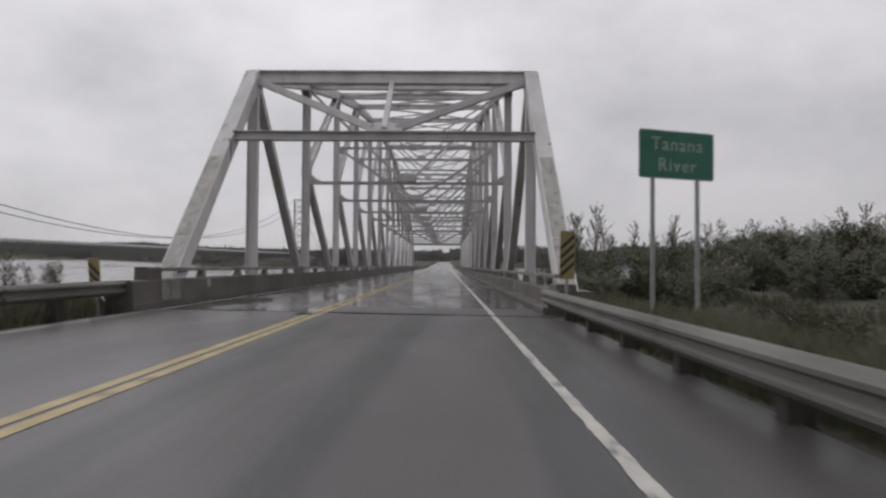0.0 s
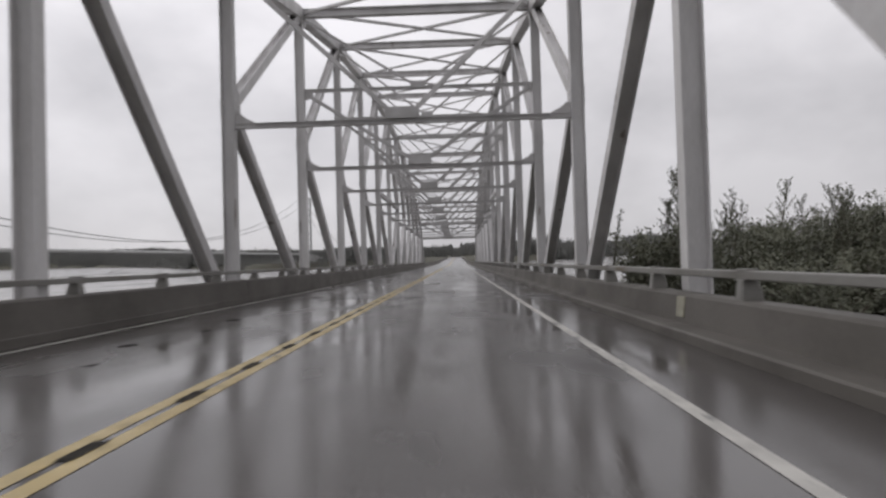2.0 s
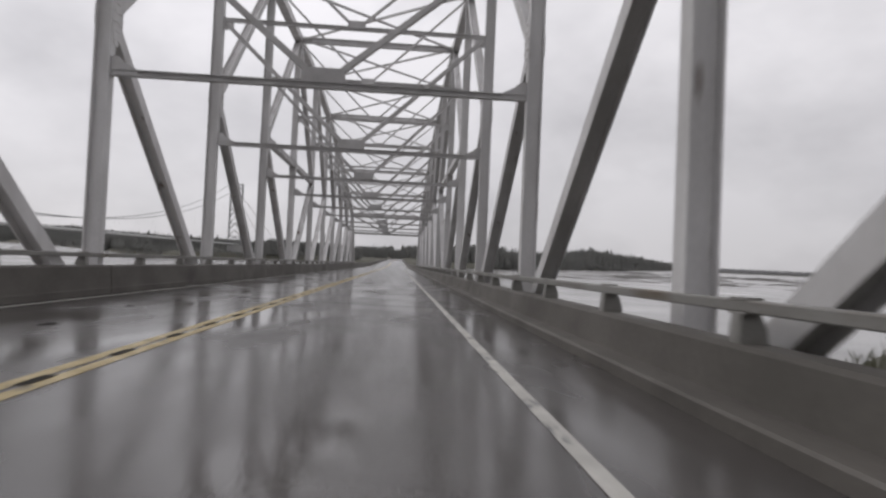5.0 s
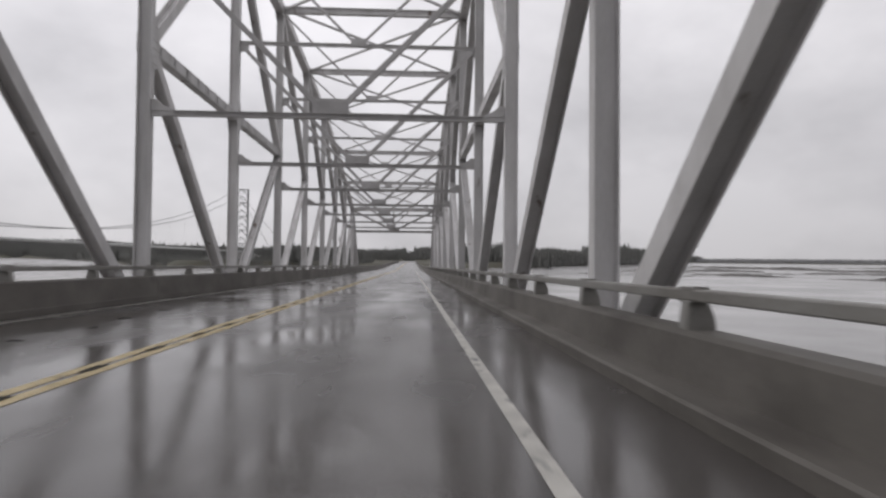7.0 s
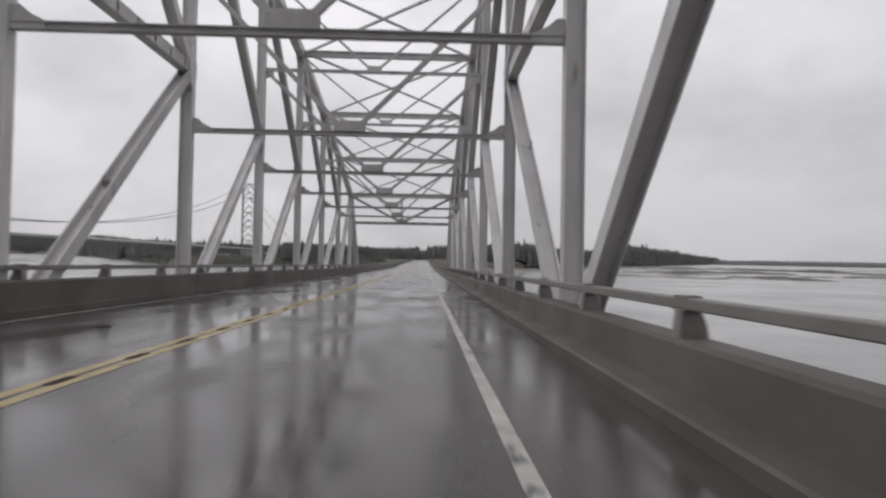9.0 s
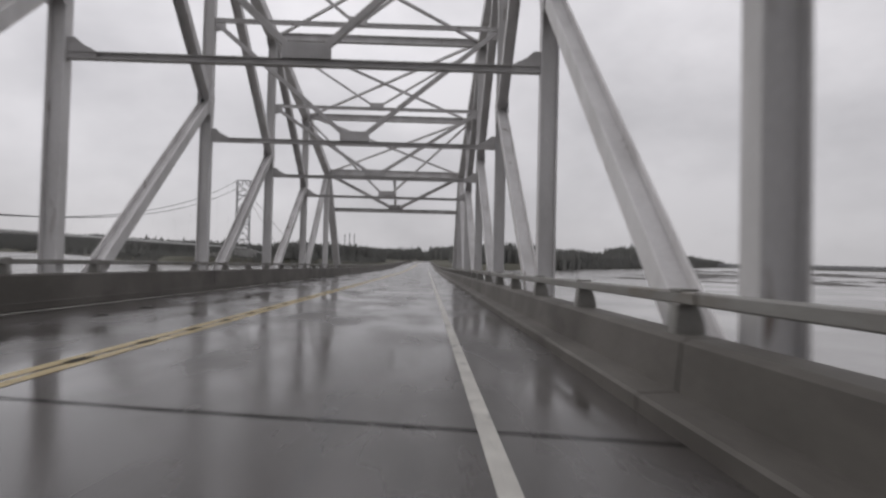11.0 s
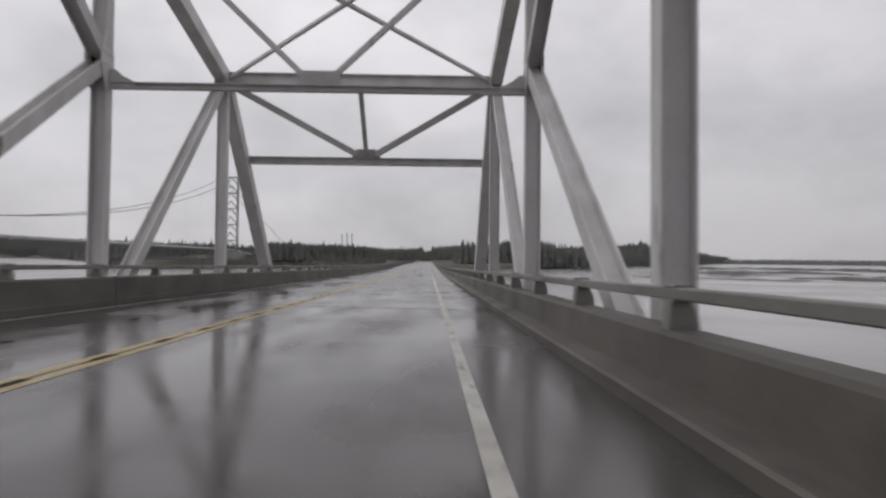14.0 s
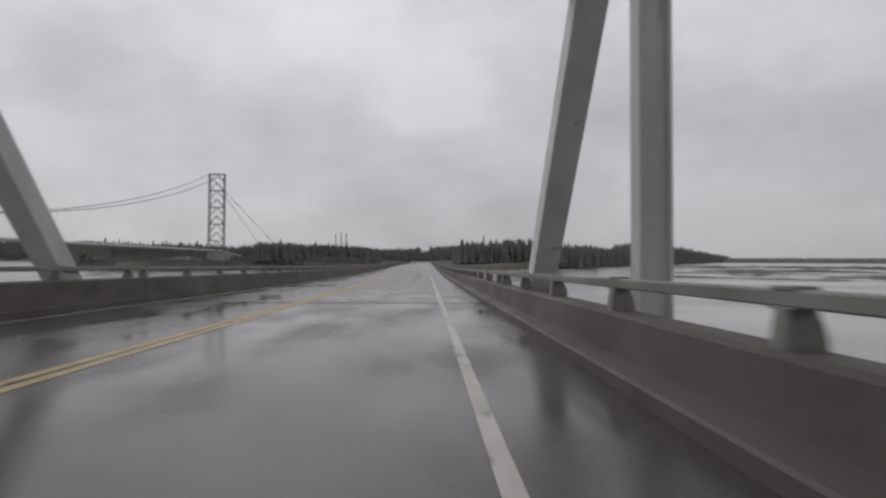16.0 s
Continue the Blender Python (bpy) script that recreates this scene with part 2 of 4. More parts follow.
def extrude(bm, profile, a, b, side=(1, 0, 0)):
    """A straight bar of the given section from a to b; side is the way of the section's first axis."""
    a, b = Vector(a), Vector(b)
    way = (b - a).normalized()
    u = Vector(side)
    u = (u - way * u.dot(way)).normalized()
    v = u.cross(way)
    ends = [[bm.verts.new(p + u * x + v * y) for x, y in profile] for p in (a, b)]
    n = len(profile)
    for i in range(n):
        bm.faces.new((ends[0][i], ends[0][(i + 1) % n], ends[1][(i + 1) % n], ends[1][i]))
    bm.faces.new(ends[0][::-1])
    bm.faces.new(ends[1])
    return bm


def bar(profile, a, b, side=(1, 0, 0)):
    return extrude(bmesh.new(), profile, a, b, side)


def plate(bm, pts, normal, t):
    """A flat plate with the given outline, t thick along normal."""
    n = Vector(normal).normalized() * t / 2
    lo = [bm.verts.new(Vector(p) - n) for p in pts]
    hi = [bm.verts.new(Vector(p) + n) for p in pts]
    k = len(pts)
    bm.faces.new(lo[::-1])
    bm.faces.new(hi)
    for i in range(k):
        bm.faces.new((lo[i], lo[(i + 1) % k], hi[(i + 1) % k], hi[i]))
    return bm


def block(bm, lo, hi, c=0.0):
    x0, y0, z0 = lo
    x1, y1, z1 = hi
    return extrude(bm, box_profile(x1 - x0, z1 - z0, c) if c else [(-(x1 - x0) / 2, -(z1 - z0) / 2), ((x1 - x0) / 2, -(z1 - z0) / 2), ((x1 - x0) / 2, (z1 - z0) / 2), (-(x1 - x0) / 2, (z1 - z0) / 2)],
                   ((x0 + x1) / 2, y0, (z0 + z1) / 2), ((x0 + x1) / 2, y1, (z0 + z1) / 2))


def bolt(bm, at, way, r=0.022, h=0.02):
    way = Vector(way).normalized()
    u = way.orthogonal().normalized()
    v = way.cross(u)
    at = Vector(at)
    ring = [at + (u * math.cos(i * math.pi / 3) + v * math.sin(i * math.pi / 3)) * r for i in range(6)]
    lo = [bm.verts.new(p) for p in ring]
    hi = [bm.verts.new(p + way * h) for p in ring]
    for i in range(6):
        bm.faces.new((lo[i], lo[(i + 1) % 6], hi[(i + 1) % 6], hi[i]))
    bm.faces.new(hi)


# ---- plan of the bridge ----
PANEL, COUNT = 8.763, 14
LENGTH = PANEL * COUNT
TX = 5.112                    # middle of each truss
FOOT = -0.75                  # where the diagonals aim
LOW = -1.5                    # bottom chord
TOP = {1: 7.95, 2: 10.14, 3: 11.97, 4: 13.5, 5: 14.46, 6: 15.2, 7: 15.3}
NODE = {2: 5.75, 3: 6.2, 4: 6.5, 5: 6.85, 6: 7.1, 7: 7.1}
STRUT_Z = 5.165
PORTAL_Y, PORTAL_TOPS = 6.05, (5.24, 5.36)
EDGE = 4.50                   # inner face of the parapets
SPAN_END = 392.0              # where the road comes to the far bank
MID_LINE, RIGHT_LINE, LEFT_LINE = -0.54, 3.12, -4.20


TILT = 0.010                  # the bridge falls this much ahead, so level country rises against it


def road_z(y):
    """The road's height; past the truss it eases to level."""
    d = max(0.0, y - 130)
    return TILT * d * min(1.0, d / 120)


def top_z(k):
    return TOP[min(k, COUNT - k)]


def node_z(k):
    return NODE[min(k, COUNT - k)]


# ---- ground, water ----
def smooth(a, b, x):
    s = min(1.0, max(0.0, (x - a) / (b - a)))
    return s * s * (3 - 2 * s)


def far_shore(x):
    """Where the far bank begins; it runs back on both sides of the bridge."""
    n1 = noise.noise(Vector((x * 0.02, 8.0, 0.3)))
    y = 392 + 12 * n1
    if x > 40:
        y += (x - 40) * 1.9
    if x < -60:
        d = max(0.0, -x - 110)
        y += -62 * smooth(60, 105, -x) + min(d, 280) * 1.7 + min(max(d - 280, 0), 340) * 1.4 + max(d - 620, 0) * 0.35
    return y


def ground_z(x, y):
    n1 = noise.noise(Vector((x * 0.02, y * 0.02, 0.3)))
    n2 = noise.noise(Vector((x * 0.15, y * 0.15, 4.3)))
    # near bank
    shore = (29 + 0.4 * max(0, x - 6) + 4 * n1) if x > 0 else (8 - 6 * n1)
    if x > 60:
        shore = 50 + 14 * n1
    if x < -14:
        shore = 6 - 0.5 * (-x - 14)
    near = 1 - smooth(shore, shore + 11, y)
    # far bank, which runs back on the open river's side
    fshore = far_shore(x)
    far = smooth(fshore, fshore + 14, y)
    far = max(far, smooth(2350, 2500, math.hypot(x, y)))
    bed = -7.5 + 1.5 * n1
    off = abs(x)
    bank = -0.35 - 1.2 * smooth(5.6, 10, off) + 0.25 * n2
    if x > 9:
        bank += 1.3 * smooth(9, 16, x)
    fbank = 0.2 * n2 - 0.25 - 0.9 * smooth(5.5, 11, off) + 1.5 * smooth(20, 60, off)
    hill = 10 * smooth(620, 950, y) * math.exp(-((x - 45) / 85) ** 2)
    hill += 26 * smooth(1000, 1900, y) * (0.6 + 0.5 * noise.noise(Vector((x * 0.0016, y * 0.0016, 1.7)))) * (1 - smooth(200, 600, x))
    if y > 200:
        fbank -= TILT * 130
        fbank += 20 * smooth(120, 720, -x) * smooth(5, 140, y - fshore) * (0.9 + 0.2 * n1)
        fbank += 1.9 * math.exp(-((x + 106) / 9) ** 2 - ((y - 398) / 15) ** 2) - 1.6 * math.exp(-((x + 90) / 9) ** 2 - ((y - 394) / 16) ** 2)
    lift = TILT * y
    z = bed + (bank - lift * near - bed) * near + (fbank + hill - bed) * far + lift
    if off < 6.0:
        z = min(z, road_z(y) - 0.35) if off < 4.5 or y > 0 else -0.07 + 0.05 * n2
    return z


def warp(s, near, far):
    return near * s + (far - near) * s ** 5


def build_ground():
    bm = bmesh.new()
    n = 320
    xs = [warp(-1 + 2 * i / n, 260, 3800) for i in range(n + 1)]
    ys = [150 + warp(-1 + 2 * i / n, 420, 3900) for i in range(n + 1)]
    xs = sorted(xs + [-7.2, -5.9, -5.2, -4.56, -4.44, 4.44, 4.56, 5.2, 5.9, 7.2, -9, 9])
    ys = sorted(ys + [-2.2, -1.9, 0.05])
    grid = [[bm.verts.new((x, y, ground_z(x, y))) for x in xs] for y in ys]
    for j in range(len(ys) - 1):
        for i in range(len(xs) - 1):
            bm.faces.new((grid[j][i], grid[j][i + 1], grid[j + 1][i + 1], grid[j + 1][i]))
    ob = finish("ground", bm, M_GROUND, smooth=True)
    tagged(ob, "damp grassy river banks with silt and low bars", "ground", kind="structure")


build_ground()

WATER_Z = -4.5
bm = bmesh.new()
bmesh.ops.create_grid(bm, x_segments=2, y_segments=2, size=3900)
ob = finish("water", bm, M_WATER)
ob.location = (0, 0, WATER_Z)
ob.rotation_euler = (math.atan(TILT), 0, 0)
tagged(ob, "wide silty grey river with a dull sheen under rain", "river", kind="structure")

# ---- road, deck and lines ----
SKEW = -0.20                  # the joints run aslant


def slab(y0, y1, s0, s1, half, depth):
    """A flat slab whose two ends may run aslant."""
    bm = bmesh.new()
    ring = []
    for z in (-depth, 0.0):
        ring.append([bm.verts.new((x, yy + s * x, road_z(yy) + z)) for x, yy, s in ((-half, y0, s0), (half, y0, s0), (half, y1, s1), (-half, y1, s1))])
    lo, hi = ring
    bm.faces.new(lo[::-1])
    bm.faces.new(hi)
    for i in range(4):
        bm.faces.new((lo[i], lo[(i + 1) % 4], hi[(i + 1) % 4], hi[i]))
    return bm


FIRST = -0.95
bm = slab(-320, FIRST - 0.02, 0.0, SKEW, 4.49, 0.33)
road = finish("road", bm, M_ROAD)
tagged(road, "wet dark asphalt approach road with patched wheel tracks", "road", kind="structure")
bm = bmesh.new()
extrude(bm, [(-5.6, -0.33), (5.6, -0.33), (5.6, 0.0), (-5.6, 0.0)], (0, SPAN_END, road_z(SPAN_END)), (0, 640, road_z(640)))
tagged(finish("road", bm, M_ROAD), "wet asphalt road running on from the bridge", "road", kind="structure")

deck = empty("bridge_deck")
tagged(deck, "wet bridge deck in slabs with dark joints and mirror-like sheen", "bridge deck", kind="structure")
cuts = [FIRST] + [PANEL * k - 0.06 for k in range(2, COUNT, 2)] + [LENGTH + 0.9]
y = LENGTH + 0.9
while y < SPAN_END - 24:
    y += 22.0
    cuts.append(y)
cuts[-1] = SPAN_END - 0.05


def skew(c):
    """How a joint runs; where the truss span and the far road begin it lies nearly square."""
    return 0.0 if c > SPAN_END - 1 else -0.03 if abs(c - LENGTH - 0.9) < 0.1 else SKEW


for a, b in zip(cuts, cuts[1:]):
    part("deck_slab", slab(a + 0.02, b - 0.02, skew(a), skew(b), 4.75, 0.28), M_DECK, deck)


def crooked(name, pts, wide, mat, parent, seed, z=0.003, label="", rough=0.35, step=0.12):
    """A thin ragged strip along the points, flat on the road."""
    rnd = random.Random(seed)
    bm = bmesh.new()
    rows = []
    for (x0, y0), (x1, y1) in zip(pts, pts[1:]):
        n = max(1, int(math.hypot(x1 - x0, y1 - y0) / step))
        d = Vector((x1 - x0, y1 - y0)).normalized()
        for i in range(n + (1 if (x1, y1) == pts[-1] else 0)):
            f = i / n
            x, yy = x0 + (x1 - x0) * f, y0 + (y1 - y0) * f
            e = rnd.uniform(-1, 1) * wide * rough * 0.5
            h = wide * 0.5 * (1 + rnd.uniform(-1, 1) * rough)
            zz = road_z(yy) + z
            rows.append([bm.verts.new((x - d.y * (h + e), yy + d.x * (h + e), zz)), bm.verts.new((x + d.y * (h - e), yy - d.x * (h - e), zz)),
                         bm.verts.new((x + d.y * (h - e), yy - d.x * (h - e), zz - 0.06)), bm.verts.new((x - d.y * (h + e), yy + d.x * (h + e), zz - 0.06))])
    for p, q in zip(rows, rows[1:]):
        for i in range(4):
            bm.faces.new((p[i], p[(i + 1) % 4], q[(i + 1) % 4], q[i]))
    bm.faces.new(rows[0][::-1])
    bm.faces.new(rows[-1])
    return part(name, bm, mat, parent, label)


def blot(name, x, y, rx, ry, mat, parent, seed, z=0.003, label="", sides=14):
    """A ragged patch lying on the road."""
    rnd = random.Random(seed)
    pts = []
    for i in range(sides):
        a = 2 * math.pi * i / sides
        k = rnd.uniform(0.75, 1.15) / max(abs(math.cos(a)), abs(math.sin(a))) ** 0.6
        pts.append((x + rx * k * math.cos(a), y + ry * k * math.sin(a), road_z(y) + z - 0.01))
    return part(name, plate(bmesh.new(), pts, (0, 0, 1), 0.02), mat, parent, label)


for i, a in enumerate(cuts[:-1]):
    crooked("joint_seal", [(-4.7, a - 4.7 * skew(a)), (-1.5, a - 1.5 * skew(a) + 0.03), (1.2, a + 1.2 * skew(a) - 0.02), (4.7, a + 4.7 * skew(a))], 0.075 if i == 0 else (0.13 if abs(a - LENGTH - 0.9) < 0.1 else 0.032), M_RUBBER, deck, 40 + i,
            label="ragged black expansion joint", rough=0.45, step=0.2)
# broken edge and patch beyond the first joint
crooked("joint_patch", [(-4.4, FIRST + 0.85), (-2.3, FIRST + 0.42)], 0.16, M_TAR, deck, 61, 0.0035, "dark tar along the broken joint", 0.35, 0.3)
crooked("joint_patch", [(-0.35, FIRST - 0.04), (1.0, FIRST - 0.33), (2.3, FIRST - 0.5)], 0.19, M_TAR, deck, 62, 0.0035, "dark tar along the broken joint", 0.4, 0.22)
bm = bmesh.new()
rnd = random.Random(9)
near = [(x * 0.35 - 0.4, FIRST + 0.06 + SKEW * (x * 0.35 - 0.4)) for x in range(14)]
away = [(x * 0.35 - 0.4, 0.82 - 0.1 * (x * 0.35 - 0.4) + rnd.uniform(-0.09, 0.09)) for x in range(14)]
plate(bm, [(x, yy, -0.007) for x, yy in near + away[::-1]], (0, 0, 1), 0.02)
part("asphalt_patch", bm, M_ROAD, deck, "dull dark asphalt patch beyond the first joint")
blot("pothole", -0.78, -1.38, 0.2, 0.12, M_RUBBER, road, 71, 0.0055, "small dark pothole across a yellow line")
blot("patch", -0.70, -1.62, 0.24, 0.09, M_DECK, road, 72, 0.0055, "small smooth patch beside the pothole")
# short dark patches in the oncoming lane
rnd = random.Random(404)
spot_y = 4.2
while spot_y < 124:
    blot("tar_patch", -2.45 + rnd.uniform(-0.45, 0.3), spot_y, rnd.uniform(0.05, 0.15), rnd.uniform(0.06, 0.2), M_TAR, deck, int(spot_y * 10), 0.003)
    spot_y += rnd.choice((1.7, 1.95, 2.9, 3.3))


def deck_z(y):
    """The height of the flat slabs between the cuts."""
    if y <= cuts[0]:
        return 0.0
    stops = cuts + [640.0]
    for a, b in zip(stops, stops[1:]):
        if y <= b:
            return road_z(a) + (road_z(b) - road_z(a)) * (y - a) / (b - a)
    return road_z(y)


markings = empty("road_markings")
tagged(markings, "double yellow centre line and white edge lines, worn and wet", "road marking", kind="structure")


def line(name, x, a, b, w, mat, z=0.004, step=5.5, worn=0.0):
    bm = bmesh.new()
    n = max(1, int((b - a) / step))
    rnd = random.Random(int(x * 1000))
    rows = []
    for i in range(n + 1):
        yy = a + (b - a) * i / n
        e = 0.0 if worn else rnd.uniform(-0.006, 0.006)
        left, right = rnd.uniform(-worn, worn), rnd.uniform(-worn, worn)
        rows.append([bm.verts.new((x - w / 2 + e + left, yy, deck_z(yy) + z)), bm.verts.new((x + w / 2 + e + right, yy, deck_z(yy) + z))])
    for p, q in zip(rows, rows[1:]):
        bm.faces.new((p[0], p[1], q[1], q[0]))
    return part(name, bm, mat, markings)


for a, b in ((-320, -1.2), (-0.98, SPAN_END), (SPAN_END + 0.05, 640)):
    line("centre_line", MID_LINE - 0.096, a, b, 0.13, M_YELLOW)
    line("centre_line", MID_LINE + 0.096, a, b, 0.13, M_YELLOW)
    if b < 0:
        line("edge_line", RIGHT_LINE, a, -30.0, 0.10, M_WHITE)
        line("edge_line", RIGHT_LINE, -30.0, b - 0.5, 0.10, M_WHITE, step=0.07, worn=0.009)
    else:
        line("edge_line", RIGHT_LINE, a - 0.5 if a < 0 else a, b, 0.115, M_WHITE)
    line("edge_line", LEFT_LINE, a, b, 0.11, M_WHITE)
bm = bmesh.new()
plate(bm, [(MID_LINE - 0.05, -0.2, 0.0065), (MID_LINE + 0.05, -0.2, 0.0065), (MID_LINE + 0.05, 0.2, 0.0065), (MID_LINE - 0.05, 0.2, 0.0065)], (0, 0, 1), 0.003)
slot = part("centre_slot", bm, M_SLOT, markings, "dark sunken slot between the yellow lines")
for i in range(1, 76):
    o = new("centre_slot", slot.data)
    o.parent = markings
    o.location = (0, 1.2 + 1.47 * i, 0)
slot.location = (0, 1.2, 0)

# ---- parapets and bridge rails ----
PAR_TOPS, RAIL_TOPS = {-1: 0.65, 1: 0.51}, {-1: 0.925, 1: 0.83}


def parapet(sign, a, b):
    bm = bmesh.new()
    top = PAR_TOPS[sign]
    prof = [(0.0, -0.3), (0.0, 0.13), (0.007, 0.142), (0.035, top - 0.03), (0.09, top), (0.34, top), (0.37, top - 0.03), (0.37, -0.3)]
    if sign > 0:
        prof[:3] = [(-0.28, -0.3), (-0.28, 0.105), (-0.255, 0.125), (0.005, 0.14)]
    prof = [(sign * (EDGE + u), v) for u, v in prof]
    ends = [[bm.verts.new((u, yy, v + road_z(yy))) for u, v in prof] for yy in (a, b)]
    k = len(prof)
    for i in range(k):
        bm.faces.new((ends[0][i], ends[0][(i + 1) % k], ends[1][(i + 1) % k], ends[1][i]))
    bm.faces.new(ends[0])
    bm.faces.new(ends[1][::-1])
    return bm


for sign in (-1, 1):
    PAR_TOP, RAIL_TOP = PAR_TOPS[sign], RAIL_TOPS[sign]
    wall = empty("parapet")
    tagged(wall, "low dark wet concrete parapet along the bridge edge", "parapet", group="bridge parapets", kind="structure")
    for a, b in zip(cuts, cuts[1:]):
        part("parapet_length", parapet(sign, a + 0.015, b - 0.015), M_CONC, wall)
    rail = empty("bridge_railing", (sign * (EDGE + 0.2), 0, PAR_TOP))
    tagged(rail, "grey metal bridge railing on tapered posts above the parapet", "railing", group="bridge railings")
    for a, b in zip(cuts, cuts[1:]):
        bm = bmesh.new()
        h = 0.095
        start = a + 0.03 if a > 0 else 0.46 if sign < 0 else 0.06
        extrude(bm, box_profile(0.13, h, 0.012), (0, start, RAIL_TOP - h / 2 - PAR_TOP + road_z(a)), (0, b - 0.03, RAIL_TOP - h / 2 - PAR_TOP + road_z(b)))
        part("rail", bm, M_RAIL, rail)
    bm = bmesh.new()
    h = RAIL_TOP - 0.095 - PAR_TOP
    rise = RAIL_TOP - PAR_TOP
    # a cast post set across the parapet: its cheeks bow out and draw in to a neck under the rail
    rings = []
    for k in range(7):
        f = k / 6
        sweep = 1 - f ** 1.8
        half = 0.062 + 0.016 * sweep
        near, away = -0.080 - 0.022 * sweep, 0.09 + 0.06 * sweep
        z = h * f
        c = 0.016
        rings.append([bm.verts.new((sign * x, u, z)) for x, u in ((near, -half + c), (near, half - c), (near + c, half), (away - c, half), (away, half - c), (away, -half + c), (away - c, -half), (near + c, -half))])
    for lo, hi in zip(rings, rings[1:]):
        for i in range(8):
            bm.faces.new((lo[i], lo[(i + 1) % 8], hi[(i + 1) % 8], hi[i]))
    bm.faces.new(rings[0])
    bm.faces.new(rings[-1][::-1])
    block(bm, (-0.078, -0.12, h - 0.012), (0.078, 0.12, h + 0.004), 0.004)
    block(bm, (-0.068, -0.115, rise - 0.006), (0.068, 0.115, rise + 0.02), 0.005)
    post = part("post", bm, M_RAIL, rail)
    railing_post = post.data
    first = post
    spots = []
    yy = 3.3 if sign < 0 else 2.88
    while yy < SPAN_END - 1:
        spots.append(yy)
        yy += 3.07
        if spots[-1] < LENGTH + 0.9 < yy:
            # two posts stand close together where the truss span ends
            yy = LENGTH + 1.2
    for i, yy in enumerate(spots):
        if i == 0:
            first.location = (0, yy, 0)
            continue
        o = new("post", railing_post)
        o.parent = rail
        o.location = (0, yy, road_z(yy))

# ---- the truss bridge ----
truss = empty("truss_bridge", (0.112, 0, 0))
tagged(truss, "weathered grey steel through-truss bridge with K bracing", "bridge")

V_PROF = i_profile(0.29, 0.37, 0.028, 0.03)
D_PROF = i_profile(0.32, 0.34, 0.028, 0.03)
C_PROF = box_profile(0.46, 0.50, 0.015)
E_PROF = box_profile(0.50, 0.52, 0.015)
S_PROF = i_profile(0.18, 0.15, 0.02, 0.025)
T_PROF = i_profile(0.30, 0.36, 0.035, 0.03)
THIN = i_profile(0.14, 0.14, 0.02, 0.02)
LAT = box_profile(0.12, 0.135, 0.01)


def gusset(sign, y0, y1, z, half_z, face):
    """A many-bolted plate from y0 to y1 on the inner or outer face of a truss."""
    x = sign * (TX + face * 0.19)
    bm = bmesh.new()
    c = 0.3
    m, h = (y0 + y1) / 2, (y1 - y0) / 2
    plate(bm, [(x, m + h * u, z + half_z * v) for u, v in ((-1, -c), (-c, -1), (c, -1), (1, -c), (1, c), (c, 1), (-c, 1), (-1, c))], (1, 0, 0), 0.02)
    way = (sign * face, 0, 0)
    xb = x + sign * face * 0.01
    for i in range(6):
        v = -0.8 + 0.32 * i
        for u in (-0.22, 0.22):
            bolt(bm, (xb, m + h * u, z + half_z * v), way)
    for u in (-0.75, -0.5, 0.5, 0.75):
        for v in (-0.2, 0.2):
            bolt(bm, (xb, m + h * u, z + half_z * v), way)
    return bm


